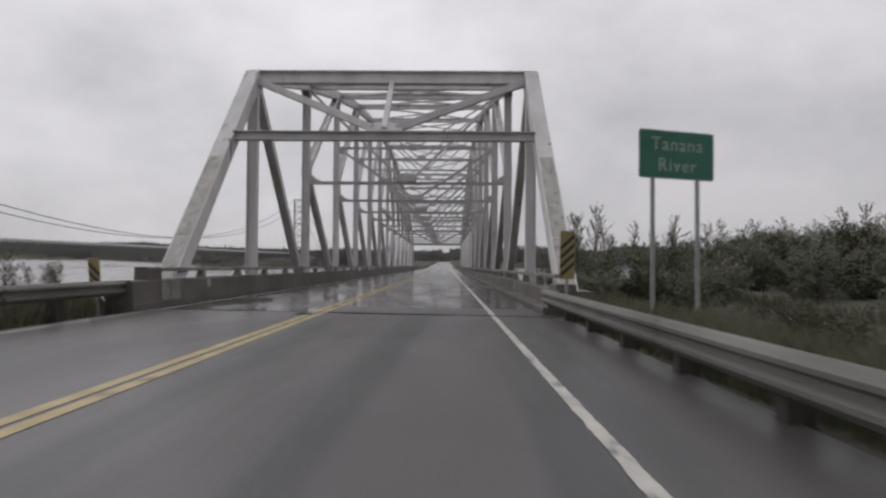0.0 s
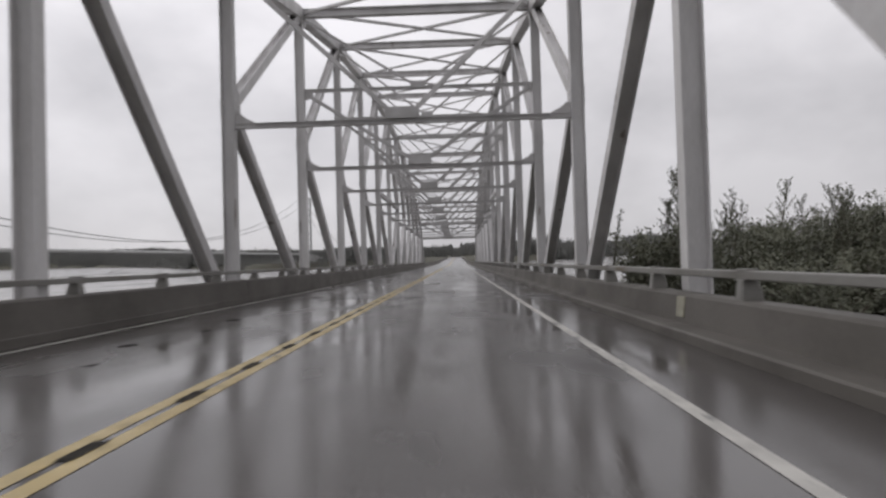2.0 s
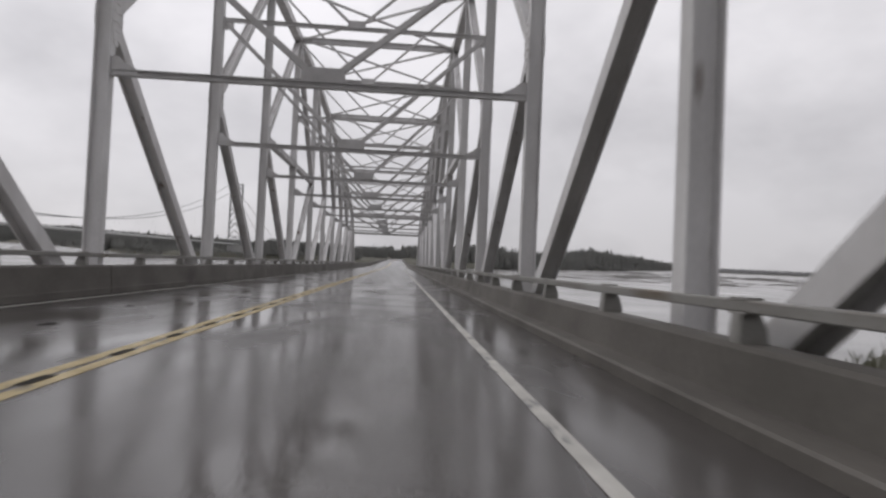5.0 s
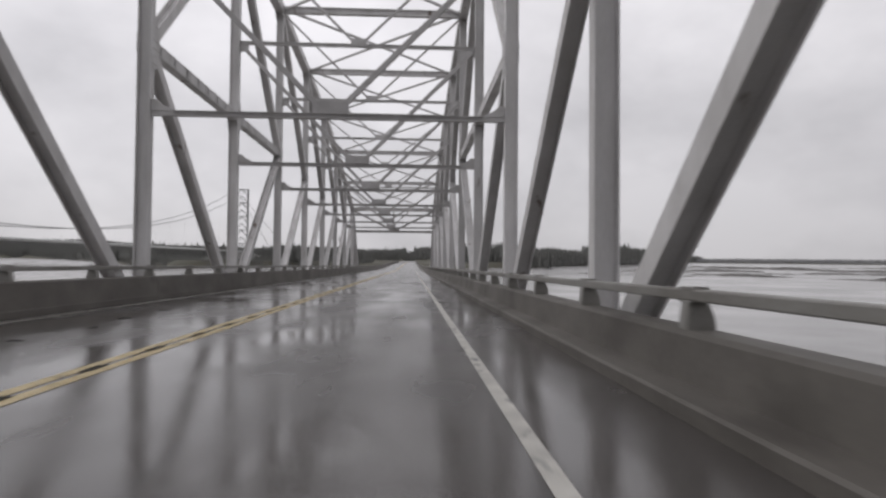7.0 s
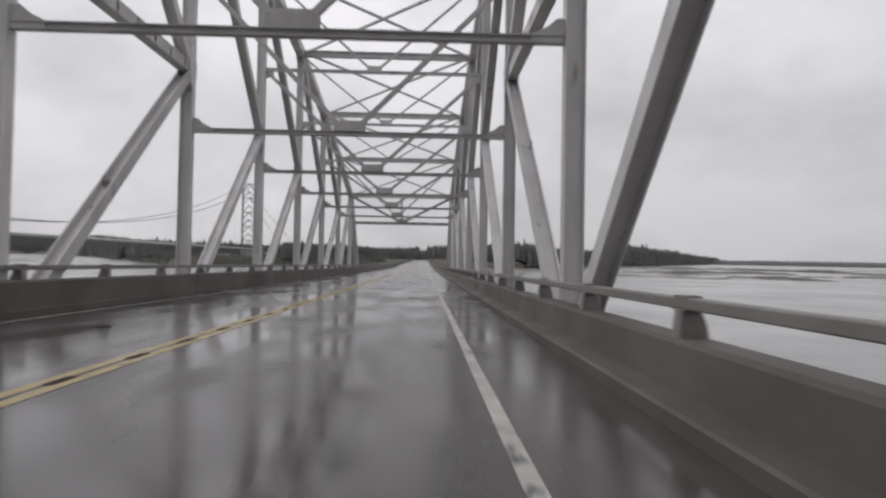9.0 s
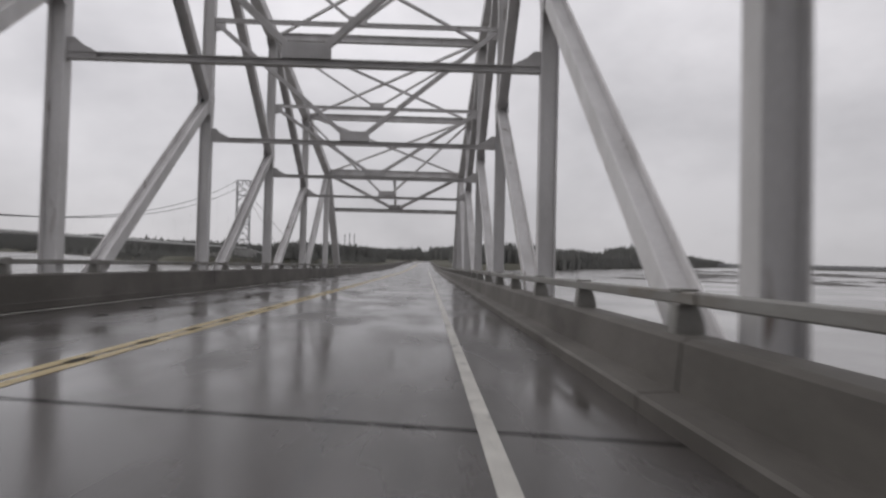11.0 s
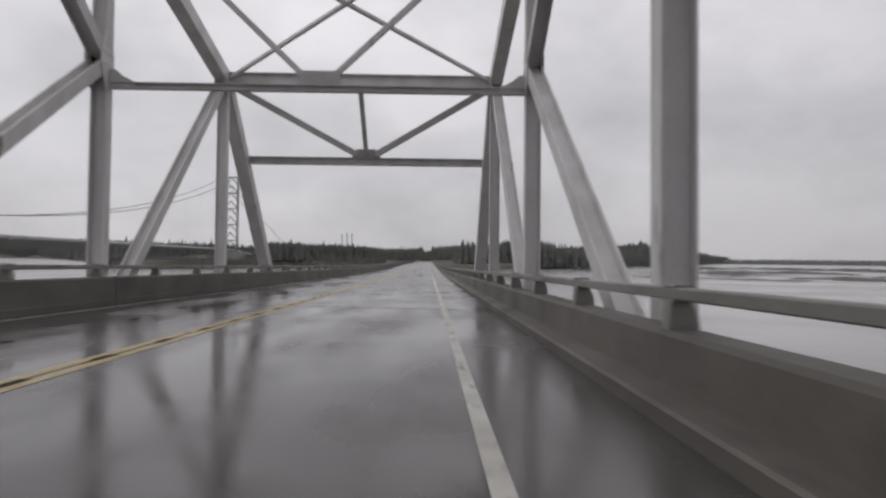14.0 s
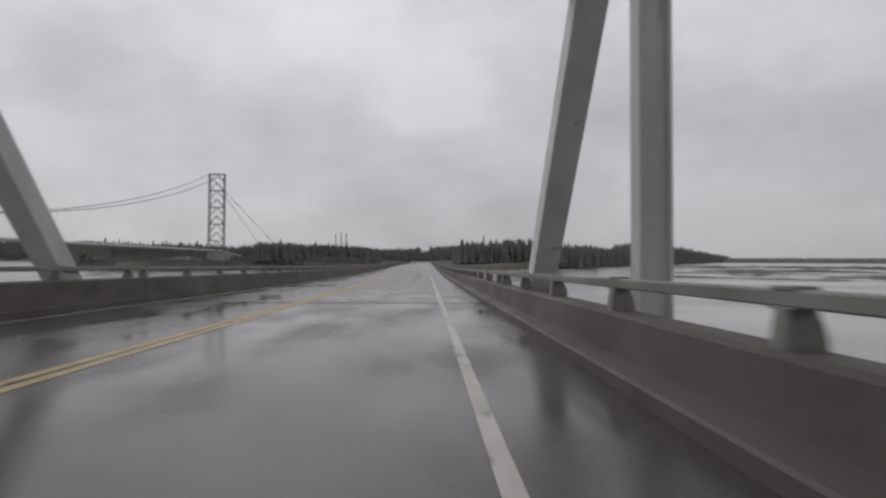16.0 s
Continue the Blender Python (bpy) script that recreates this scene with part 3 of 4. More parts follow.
for sign in (-1, 1):
    X = sign * TX
    for k in range(1, COUNT):
        yk = k * PANEL
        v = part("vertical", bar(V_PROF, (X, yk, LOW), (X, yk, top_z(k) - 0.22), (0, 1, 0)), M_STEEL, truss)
        for face in (-1, 1):
            part("gusset_plate", gusset(sign, yk - 0.5, yk + 0.5, top_z(k) - 0.2, 0.42, face), M_STEEL, v)
            if 2 <= k <= COUNT - 2:
                lo, hi = {True: (-0.15, 0.42), False: (-0.42, 0.15)}[k < 7] if k != 7 else (-0.3, 0.3)
                part("gusset_plate", gusset(sign, yk + lo, yk + hi, node_z(k), 0.68, face), M_STEEL, v)
    for k in range(1, COUNT - 1):
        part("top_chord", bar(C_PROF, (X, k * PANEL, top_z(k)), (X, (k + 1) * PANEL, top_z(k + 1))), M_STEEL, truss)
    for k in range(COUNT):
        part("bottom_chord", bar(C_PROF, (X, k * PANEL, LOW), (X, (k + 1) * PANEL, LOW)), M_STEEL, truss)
    for y0, y1 in ((0.0, PANEL), (LENGTH, LENGTH - PANEL)):
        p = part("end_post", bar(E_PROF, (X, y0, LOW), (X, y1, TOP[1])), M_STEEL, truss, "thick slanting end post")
        if y0 == 0.0:
            # the slope's upper face, where the paint peels
            d = Vector((0, PANEL, TOP[1] - LOW)).normalized()
            up = Vector((0, -d.z, d.y))
            for z0, z1 in ((-0.2, 1.6), (1.63, 4.2)):
                a = Vector((X, 0, LOW)) + d * ((z0 - LOW) / d.z) + up * 0.266
                b = Vector((X, 0, LOW)) + d * ((z1 - LOW) / d.z) + up * 0.266
                part("cover_plate", bar(box_profile(0.40, 0.012, 0.002), a, b), M_PEEL, p, "pale cover plate with peeling paint and rust")
        bm = bmesh.new()
        s = 1 if y1 > y0 else -1
        block(bm, (X - 0.45, min(y0 + s * 0.5, y0 + s * 2.3), -1.0), (X + 0.45, max(y0 + s * 0.5, y0 + s * 2.3), 0.42), 0.04)
        part("pedestal", bm, M_CONC, truss, "concrete pedestal round the end post's foot")
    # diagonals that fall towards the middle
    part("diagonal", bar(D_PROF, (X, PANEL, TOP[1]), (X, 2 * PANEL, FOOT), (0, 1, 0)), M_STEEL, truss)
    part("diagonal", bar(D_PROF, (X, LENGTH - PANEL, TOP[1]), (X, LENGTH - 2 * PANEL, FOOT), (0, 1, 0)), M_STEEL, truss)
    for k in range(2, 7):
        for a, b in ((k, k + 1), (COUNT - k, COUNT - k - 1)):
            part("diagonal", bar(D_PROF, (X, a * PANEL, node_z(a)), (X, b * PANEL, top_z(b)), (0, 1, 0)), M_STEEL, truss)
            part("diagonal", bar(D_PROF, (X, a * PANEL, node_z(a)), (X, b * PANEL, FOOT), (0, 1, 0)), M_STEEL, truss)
    for a, b in ((6, 7), (7, 8)):
        bm = bmesh.new()
        ya, yb, zc = a * PANEL + 0.15, b * PANEL - 0.15, NODE[6]
        for d in (-0.14, 0.14):
            extrude(bm, channel_profile(0.3, 0.07, 0.02), (X, ya, zc + d), (X, yb, zc + d))
        n = 9
        for e in (-0.14, 0.14):
            for i in range(n):
                y0 = ya + (yb - ya) * (i - 0.45) / (n - 1)
                y1 = ya + (yb - ya) * (i + 0.45) / (n - 1)
                plate(bm, [(X + e, max(ya, y0), zc - 0.15), (X + e, min(yb, y1), zc - 0.15), (X + e, min(yb, y1), zc + 0.15), (X + e, max(ya, y0), zc + 0.15)], (1, 0, 0), 0.014)
        part("long_strut", bm, M_STEEL, truss, "level strut at half height with open hand holes")

IN = TX - 0.19


def centre_gusset(y, z, w, h):
    bm = bmesh.new()
    for d in (-0.08, 0.08):
        plate(bm, [(-w / 2, y + d, z), (w / 2, y + d, z), (w / 2, y + d, z + h), (-w / 2, y + d, z + h)], (0, 1, 0), 0.02)
        for i in range(5):
            for j in range(2):
                bolt(bm, (-w / 2 + w * (i + 0.5) / 5, y + d * 1.12, z + h * (0.3 + 0.4 * j)), (0, d, 0))
    return bm


def knee(sign, y, z):
    """Small haunch where a strut meets its vertical."""
    bm = bmesh.new()
    x0, x1 = sign * IN, sign * (IN - 0.62)
    plate(bm, [(x0, y, z - 0.08), (x1, y, z - 0.078), (x1, y, z + 0.078), (sign * (IN - 0.3), y, z + 0.24), (sign * (IN - 0.14), y, z + 0.38), (x0, y, z + 0.38)], (0, 1, 0), 0.12)
    return bm


for k in range(2, COUNT - 1):
    yk, zt = k * PANEL, top_z(k)
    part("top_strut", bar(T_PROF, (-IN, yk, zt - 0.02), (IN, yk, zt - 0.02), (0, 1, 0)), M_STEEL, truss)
    s = part("sway_strut", bar(S_PROF, (-IN, yk, STRUT_Z), (IN, yk, STRUT_Z), (0, 1, 0)), M_STEEL_SHADE, truss)
    for sign in (-1, 1):
        part("knee_plate", knee(sign, yk, STRUT_Z), M_STEEL_SHADE, s)
    part("centre_plate", centre_gusset(yk, STRUT_Z + 0.055, 1.0, 0.36), M_STEEL_SHADE, s)
    if min(k, COUNT - k) == 2:
        for sign in (-1, 1):
            part("sway_brace", bar(LAT, (sign * IN, yk, zt - 0.3), (sign * 0.35, yk, STRUT_Z + 0.3), (0, 1, 0)), M_STEEL, truss)
    else:
        zm = (STRUT_Z + zt) / 2
        s2 = part("thin_strut", bar(THIN, (-IN, yk, zm), (IN, yk, zm), (0, 1, 0)), M_STEEL, truss)
        part("centre_plate", centre_gusset(yk, zm - 0.02, 0.65, 0.3), M_STEEL, s2)
        for sign in (-1, 1):
            part("sway_brace", bar(box_profile(0.15, 0.15, 0.01), (sign * (IN - 0.1), yk, zm - 0.15), (sign * 0.4, yk, STRUT_Z + 0.35), (0, 1, 0)), M_STEEL_SHADE, truss)
            part("sway_brace", bar(box_profile(0.10, 0.10, 0.01), (sign * IN, yk, zt - 0.25), (sign * 0.25, yk, zm + 0.2), (0, 1, 0)), M_STEEL, truss)
            bm = bmesh.new()
            x0 = sign * IN
            plate(bm, [(x0, yk, zm - 0.4), (x0 - sign * 0.36, yk, zm - 0.3), (x0 - sign * 0.36, yk, zm + 0.09), (x0, yk, zm + 0.09)], (0, 1, 0), 0.05)
            part("knee_plate", bm, M_STEEL, s2)

# crossed braces in the top plane
for k in range(1, COUNT - 1):
    a, b = (k * PANEL, top_z(k)), ((k + 1) * PANEL, top_z(k + 1))
    for sign in (-1, 1):
        d = 0.02 * sign
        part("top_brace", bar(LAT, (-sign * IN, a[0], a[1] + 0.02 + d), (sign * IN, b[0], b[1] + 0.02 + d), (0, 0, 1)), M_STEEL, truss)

# portals
for end in (0, 1):
    def py(v):
        return v if end == 0 else LENGTH - v
    PORTAL_Z = PORTAL_TOPS[end]
    p = part("portal_strut", bar(i_profile(0.34, 0.46, 0.03, 0.04), (-IN, py(PANEL), TOP[1] - 0.02), (IN, py(PANEL), TOP[1] - 0.02), (0, 1, 0)), M_STEEL, truss)
    q = part("portal_strut", bar(i_profile(0.30, 0.30, 0.03, 0.04), (-TX + 0.2, py(PORTAL_Y), PORTAL_Z - 0.035), (TX - 0.2, py(PORTAL_Y), PORTAL_Z - 0.035), (0, 1, 0)), M_STEEL_SHADE, truss)
    bm = bmesh.new()
    plate(bm, [(-0.6, py(PORTAL_Y), PORTAL_Z + 0.125), (0.6, py(PORTAL_Y), PORTAL_Z + 0.125), (0.4, py(PORTAL_Y + 0.2), PORTAL_Z + 0.42), (-0.4, py(PORTAL_Y + 0.2), PORTAL_Z + 0.42)], (0, 1, -1), 0.08)
    for i in range(7):
        for f in (0.25, 0.75):
            bolt(bm, ((-0.5 + i / 6) * (1 - 0.35 * f), py(PORTAL_Y + 0.2 * f - 0.03), PORTAL_Z + 0.125 + 0.295 * f + 0.028), (0, -1 if end == 0 else 1, 1), 0.026, 0.022)
    part("centre_plate", bm, M_STEEL, q)
    for sign in (-1, 1):
        part("portal_brace", bar(box_profile(0.20, 0.24, 0.01), (sign * IN, py(PANEL - 0.1), TOP[1] - 0.2), (sign * 0.4, py(PORTAL_Y + 0.1), PORTAL_Z + 0.25), (0, 1, 0)), M_STEEL_SHADE, truss)
    part("portal_post", bar(box_profile(0.18, 0.18, 0.01), (0, py(PANEL), TOP[1] - 0.2), (0, py(PORTAL_Y), PORTAL_Z + 0.2), (1, 0, 0)), M_STEEL, truss)

# ---- approach: guard rail, sign, hazard markers ----
W_BEAM = [(0.0, 0.0), (0.03, 0.02), (0.075, 0.065), (0.075, 0.1), (0.02, 0.135), (0.02, 0.175), (0.075, 0.21), (0.075, 0.245), (0.03, 0.29), (0.0, 0.31)]


def guard_rail(x, a, b, z, face):
    thing = empty("guard_rail", (x, b, 0))
    tagged(thing, "wet galvanised corrugated guard rail on timber posts beside the road", "guard rail")
    yy = b
    while yy > a:
        lo = max(a, yy - 3.81)
        bm = bmesh.new()
        prof = W_BEAM + [(u - 0.012, v) for u, v in reversed(W_BEAM)]
        ends = [[bm.verts.new((face * u, e - b, z + v)) for u, v in prof] for e in (lo - 0.05, yy)]
        k = len(prof)
        for i in range(k):
            bm.faces.new((ends[0][i], ends[0][(i + 1) % k], ends[1][(i + 1) % k], ends[1][i]))
        part("beam", bm, M_GUARD, thing)
        for e in (yy - 0.3, yy - 2.2):
            bm = bmesh.new()
            block(bm, (-face * 0.26 if face > 0 else 0.06, e - b - 0.08, -1.0), (-0.06 if face > 0 else 0.26, e - b + 0.08, z + 0.25), 0.012)
            part("post", bm, M_WOOD, thing)
        yy -= 3.81
    return thing


guard_rail(4.32, -60, -0.4, 0.20, -1)
guard_rail(-4.72, -60, -0.85, 0.35, 1)

sign_thing = empty("road_sign", (6.16, -3.46, -0.65))
tagged(sign_thing, "green river name sign with pale lettering on two metal posts", "road sign")
turn = pose(0, 0, 0, 0, 0.4, 17)


def turned(bm, dz=0.0):
    bmesh.ops.transform(bm, matrix=Matrix.Translation((0, 0, dz)) @ turn, verts=bm.verts)
    return bm


SZ = 3.60
bm = bmesh.new()
plate(bm, [(-0.76, 0, -0.385), (-0.725, 0, -0.42), (0.725, 0, -0.42), (0.76, 0, -0.385), (0.76, 0, 0.385), (0.725, 0, 0.42), (-0.725, 0, 0.42), (-0.76, 0, 0.385)], (0, 1, 0), 0.012)
board = part("sign_board", turned(bm, SZ), M_LETTER, sign_thing, "green sheet board with a thin pale rim")
bm = bmesh.new()
plate(bm, [(-0.74, -0.009, -0.40), (0.74, -0.009, -0.40), (0.74, -0.009, 0.40), (-0.74, -0.009, 0.40)], (0, 1, 0), 0.006)
part("sign_face", turned(bm, SZ), M_GREEN, board)


def lettering(text, height, at, parent):
    cu = bpy.data.curves.new("lettering", "FONT")
    cu.body, cu.size, cu.extrude, cu.align_x = text, height, 0.0015, "CENTER"
    cu.space_character = 1.12
    ob = new("lettering", cu)
    dg = bpy.context.evaluated_depsgraph_get()
    me = bpy.data.meshes.new_from_object(ob.evaluated_get(dg))
    bpy.data.objects.remove(ob)
    me.transform(Matrix.Translation((0, 0, SZ)) @ turn @ Matrix.Translation(at) @ pose(0, 0, 0, 90))
    me.materials.clear()
    me.materials.append(M_LETTER)
    o = new("lettering", me)
    o.parent = parent
    return o


lettering("Tanana", 0.33, (0, -0.014, 0.07), board)
lettering("River", 0.33, (0, -0.014, -0.29), board)
for x in (-0.45, 0.42):
    bm = bmesh.new()
    extrude(bm, box_profile(0.065, 0.065, 0.008), (x, 0.06 + x * 0.30, 0), (x, 0.06 + x * 0.30, SZ + 0.36))
    part("post", bm, M_GALV, sign_thing)


def hazard_marker(x, y, z0, z1, lean, flip, w):
    thing = empty("hazard_marker", (x, y, -0.5))
    tagged(thing, "narrow hazard marker with black and yellow slanting stripes on a post", "road sign", group="hazard markers")
    bm = bmesh.new()
    extrude(bm, channel_profile(0.06, 0.04, 0.008), (0, 0.03, 0), (0, 0.03, z1 + 0.45))
    part("post", bm, M_GALV, thing)
    c, a, b = 0.03, z0 + 0.5, z1 + 0.5
    bm = bmesh.new()
    plate(bm, [(-w + c, 0, a), (w - c, 0, a), (w, 0, a + c), (w, 0, b - c), (w - c, 0, b), (-w + c, 0, b), (-w, 0, b - c), (-w, 0, a + c)], (0, 1, 0), 0.008)
    panel = part("panel", bm, M_AMBER, thing)
    s = 0.0
    while s < (b - a) - 0.32:
        bm = bmesh.new()
        lo, hi = (a + 0.02 + s, a + 0.02 + s + 0.26)
        if flip:
            lo, hi = hi, lo
        plate(bm, [(-w + 0.012, -0.007, lo), (w - 0.012, -0.007, hi), (w - 0.012, -0.007, hi + 0.09), (-w + 0.012, -0.007, lo + 0.09)], (0, 1, 0), 0.004)
        part("stripe", bm, M_BLACK, panel)
        s += 0.18
    thing.rotation_euler = (0, radians(lean), 0)
    return thing


hazard_marker(4.55, -1.8, 0.76, 1.72, 1, False, 0.15)
hazard_marker(-4.80, -1.7, 0.35, 1.12, -5.5, True, 0.118)
for lo, hi in (((-4.87, -0.2, -0.4), (-4.56, 0.5, 0.94)), ((4.54, -0.72, -0.4), (4.98, 0.1, 0.62))):
    bm = bmesh.new()
    block(bm, lo, hi, 0.03)
    tagged(finish("end_block", bm, M_CONC), "dark concrete block that ends the bridge railing", "concrete block", group="railing end blocks")

# ---- pale marker plates bolted to the parapets' inner faces ----
def marker_plate(sign, y, z0, z1, w):
    bm = bmesh.new()
    top = PAR_TOPS[sign]
    def face(z):
        return sign * (EDGE + 0.007 + 0.028 * (z - 0.142) / (top - 0.172) - 0.008)
    plate(bm, [(face(z0), y - w / 2, z0), (face(z0), y + w / 2, z0), (face(z1), y + w / 2, z1), (face(z1), y - w / 2, z1)], (1, 0, 0), 0.012)
    for u in (-0.38, 0.38):
        for v in (0.12, 0.88):
            z = z0 + (z1 - z0) * v
            bolt(bm, (face(z) - sign * 0.006, y + w * u, z), (-sign, 0, 0), 0.012, 0.008)
    tagged(finish("marker_plate", bm, M_PLATE), "small pale dull marker plate bolted to the concrete parapet", "marker plate", group="parapet marker plates")


marker_plate(1, 7.48, 0.21, 0.475, 0.28)
marker_plate(-1, 3.36, 0.38, 0.6, 0.27)

# two pale cover slabs set on the parapet's face where the end post comes down
for y0 in (0.385, 0.915):
    bm = bmesh.new()
    plate(bm, [(-EDGE - 0.0, y0, 0.16), (-EDGE - 0.0, y0 + 0.5, 0.16), (-EDGE - 0.024, y0 + 0.5, 0.625), (-EDGE - 0.024, y0, 0.625)], (1, 0, 0), 0.022)
    for u in (0.05, 0.45):
        for z in (0.22, 0.56):
            bolt(bm, (-EDGE + 0.012 - 0.052 * (z - 0.16), y0 + u, z), (1, 0, 0), 0.014, 0.01)
    tagged(finish("cover_slab", bm, M_COVER), "pale grey cover slab bolted to the parapet's face", "cover slab", group="parapet cover slabs")

# ---- pipeline bridge upstream ----
PX, T0, T1, TOWER_TOP = -97.0, -29.0, 409.0, 44.6


def pipe_z(y):
    return 8.25 + 0.0072 * (y - T1)


def cable_z(y):
    m = (T0 + T1) / 2
    return 10.0 + (TOWER_TOP - 10.0) * ((y - m) / (T1 - m)) ** 2


pipeline = empty("pipeline_bridge", (PX, T1, 0))
tagged(pipeline, "suspension bridge that carries a pale pipeline over the river", "bridge")


def tube(pts, r, sides=6):
    bm = bmesh.new()
    rings = []
    for i, p in enumerate(pts):
        p = Vector(p)
        w = (Vector(pts[min(i + 1, len(pts) - 1)]) - Vector(pts[max(i - 1, 0)])).normalized()
        u = w.orthogonal().normalized() if abs(w.z) > 0.9 else w.cross(Vector((0, 0, 1))).normalized()
        v = w.cross(u)
        rings.append([bm.verts.new(p + (u * math.cos(2 * math.pi * j / sides) + v * math.sin(2 * math.pi * j / sides)) * r) for j in range(sides)])
    for a, b in zip(rings, rings[1:]):
        for j in range(sides):
            bm.faces.new((a[j], a[(j + 1) % sides], b[(j + 1) % sides], b[j]))
    bm.faces.new(rings[0][::-1])
    bm.faces.new(rings[-1])
    return bm


def tower(y):
    for x in (-3.5, 3.5):
        for d in (-1.3, 1.3):
            part("tower_leg", tube([(x, y - T1 + d, -3), (x, y - T1 + d * 0.8, TOWER_TOP)], 0.27), M_TOWER, pipeline)
    bays, z0 = 11, 1.0
    h = (TOWER_TOP - z0) / bays
    for d in (-1.2, 1.2):
        for i in range(bays):
            a, b = z0 + h * i, z0 + h * (i + 1)
            part("tower_brace", tube([(-3.5, y - T1 + d, a), (0, y - T1 + d, b)], 0.13, 5), M_TOWER, pipeline)
            part("tower_brace", tube([(3.5, y - T1 + d, a), (0, y - T1 + d, b)], 0.13, 5), M_TOWER, pipeline)
            if i % 2 == 0 or i == bays - 1:
                part("tower_beam", tube([(-3.5, y - T1 + d, b), (3.5, y - T1 + d, b)], 0.15, 5), M_TOWER, pipeline)
    bm = bmesh.new()
    block(bm, (-2.9, y - T1 - 4, -5.0), (7.0, y - T1 + 4, 7.4), 0.15)
    part("pier", bm, M_PIER, pipeline, "pale grey concrete pier")


tower(T1)
tower(T0)
for x in (-3.5, 3.5):
    n = 40
    part("main_cable", tube([(x, T0 + (T1 - T0) * i / n - T1, cable_z(T0 + (T1 - T0) * i / n)) for i in range(n + 1)], 0.12, 5), M_TOWER, pipeline)
    part("back_stay", tube([(x, 0, TOWER_TOP if x < 0 else TOWER_TOP - 8), (x * 3, 150 if x < 0 else 118, 4)], 0.12, 5), M_TOWER, pipeline)
    part("back_stay", tube([(x, T0 - T1, TOWER_TOP), (x * 3, T0 - T1 - 95, 1)], 0.13, 5), M_TOWER, pipeline)
    for i in range(1, 26):
        yy = T0 + (T1 - T0) * i / 26
        part("hanger", tube([(x, yy - T1, cable_z(yy)), (x * 0.5, yy - T1, pipe_z(yy) + 0.2)], 0.007, 3), M_TOWER, pipeline)
part("pipe", tube([(0, T0 - T1 - 70, pipe_z(T0) - 4), (0, T0 - T1 - 30, pipe_z(T0 - 30)), (0, 8, pipe_z(T1)), (2, 40, pipe_z(T1) - 2.5), (12, 110, pipe_z(T1) - 5)], 0.46, 10), M_PIPE, pipeline, "pale jacketed pipeline tube")
for i in range(0, 26):
    yy = T0 + (T1 - T0) * (i + 0.5) / 26
    bm = bmesh.new()
    block(bm, (-1.7, yy - T1 - 0.12, pipe_z(yy) - 0.85), (1.7, yy - T1 + 0.12, pipe_z(yy) - 0.6))
    part("cross_beam", bm, M_TOWER, pipeline)

# ---- gravel pads on the far shore ----
PADS = ((-117, -100, 391, 398), (-111, -98, 384, 386))
for x0, x1, ya, yb in PADS:
    bm = bmesh.new()
    n = 16
    rows = []
    for i in range(n + 1):
        x = x0 + (x1 - x0) * i / n
        y0 = ya + (yb - ya) * i / n
        w = math.sin(math.pi * (0.06 + 0.88 * i / n)) * 0.6
        rows.append([bm.verts.new((x, y0 + v, ground_z(x, y0 + v) + h)) for v, h in ((-w - 0.6, -0.2), (-w, 0.3), (0, 0.35), (w, 0.3), (w + 0.6, -0.2))])
    for p, q in zip(rows, rows[1:]):
        for j in range(4):
            bm.faces.new((p[j], p[j + 1], q[j + 1], q[j]))
    tagged(finish("gravel_pad", bm, M_GRAVEL, smooth=True), "pale gravel track at the foot of the pipeline tower", "gravel", kind="structure")

# ---- masts on the far bank ----
for dx, h in ((-3.2, 20.5), (0, 21.5), (3.2, 21.0)):
    m = empty("mast", (-50.5 + dx, 500, 0.5))
    tagged(m, "slim dark mast standing above the far spruces", "mast", group="masts on the far bank")
    part("pole", tube([(0, 0, -1), (0, 0, h * 0.6), (0, 0, h)], 0.28, 6), M_TOWER, m)
    bm = bmesh.new()
    extrude(bm, box_profile(0.5, 0.5, 0.05), (0, 0, h - 1.5), (0, 0, h))
    part("cap", bm, M_TOWER, m)


# ---- woods on the far bank ----
def spruce(verts, faces, x, y, z, h, rnd):
    r = h * rnd.uniform(0.11, 0.16)
    tiers = 5
    turn0 = rnd.uniform(0, 6.28)
    b = len(verts)
    verts.extend([(x - 0.12, y, z - 1), (x + 0.12, y, z - 1), (x, y + 0.1, z + h * 0.9)])
    faces.append((b, b + 1, b + 2))
    for i in range(tiers):
        f = i / tiers
        zt = z + h * (0.10 + 0.9 * (f + 1.6 / tiers)) if i < tiers - 1 else z + h
        zb = z + h * (0.10 + 0.9 * f)
        rr = r * (1 - f) ** 0.8 * rnd.uniform(0.8, 1.15) + 0.12
        b = len(verts)
        n = 6
        verts.append((x + rnd.uniform(-0.1, 0.1), y, min(zt, z + h)))
        for j in range(n):
            a = turn0 + i + 2 * math.pi * j / n
            q = rr * rnd.uniform(0.55, 1.2)
            verts.append((x + q * math.cos(a), y + q * math.sin(a), zb - rnd.uniform(0, 0.06) * h))
        for j in range(n):
            faces.append((b, b + 1 + j, b + 1 + (j + 1) % n))


def woods(name, spots, label, seed, low, high, mat=None):
    rnd = random.Random(seed)
    verts, faces = [], []
    for x, y in spots:
        z = max(ground_z(x, y), WATER_Z + TILT * y + 0.2)
        h = rnd.uniform(low, high) * (1.2 if rnd.random() < 0.04 else 1)
        spruce(verts, faces, x, y, z, h, rnd)
    me = bpy.data.meshes.new(name)
    me.from_pydata(verts, [], faces)
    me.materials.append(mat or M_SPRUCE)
    ob = new(name, me)
    tagged(ob, label, "woods", kind="structure" if name == "backdrop" else "stuff")


rnd = random.Random(11)


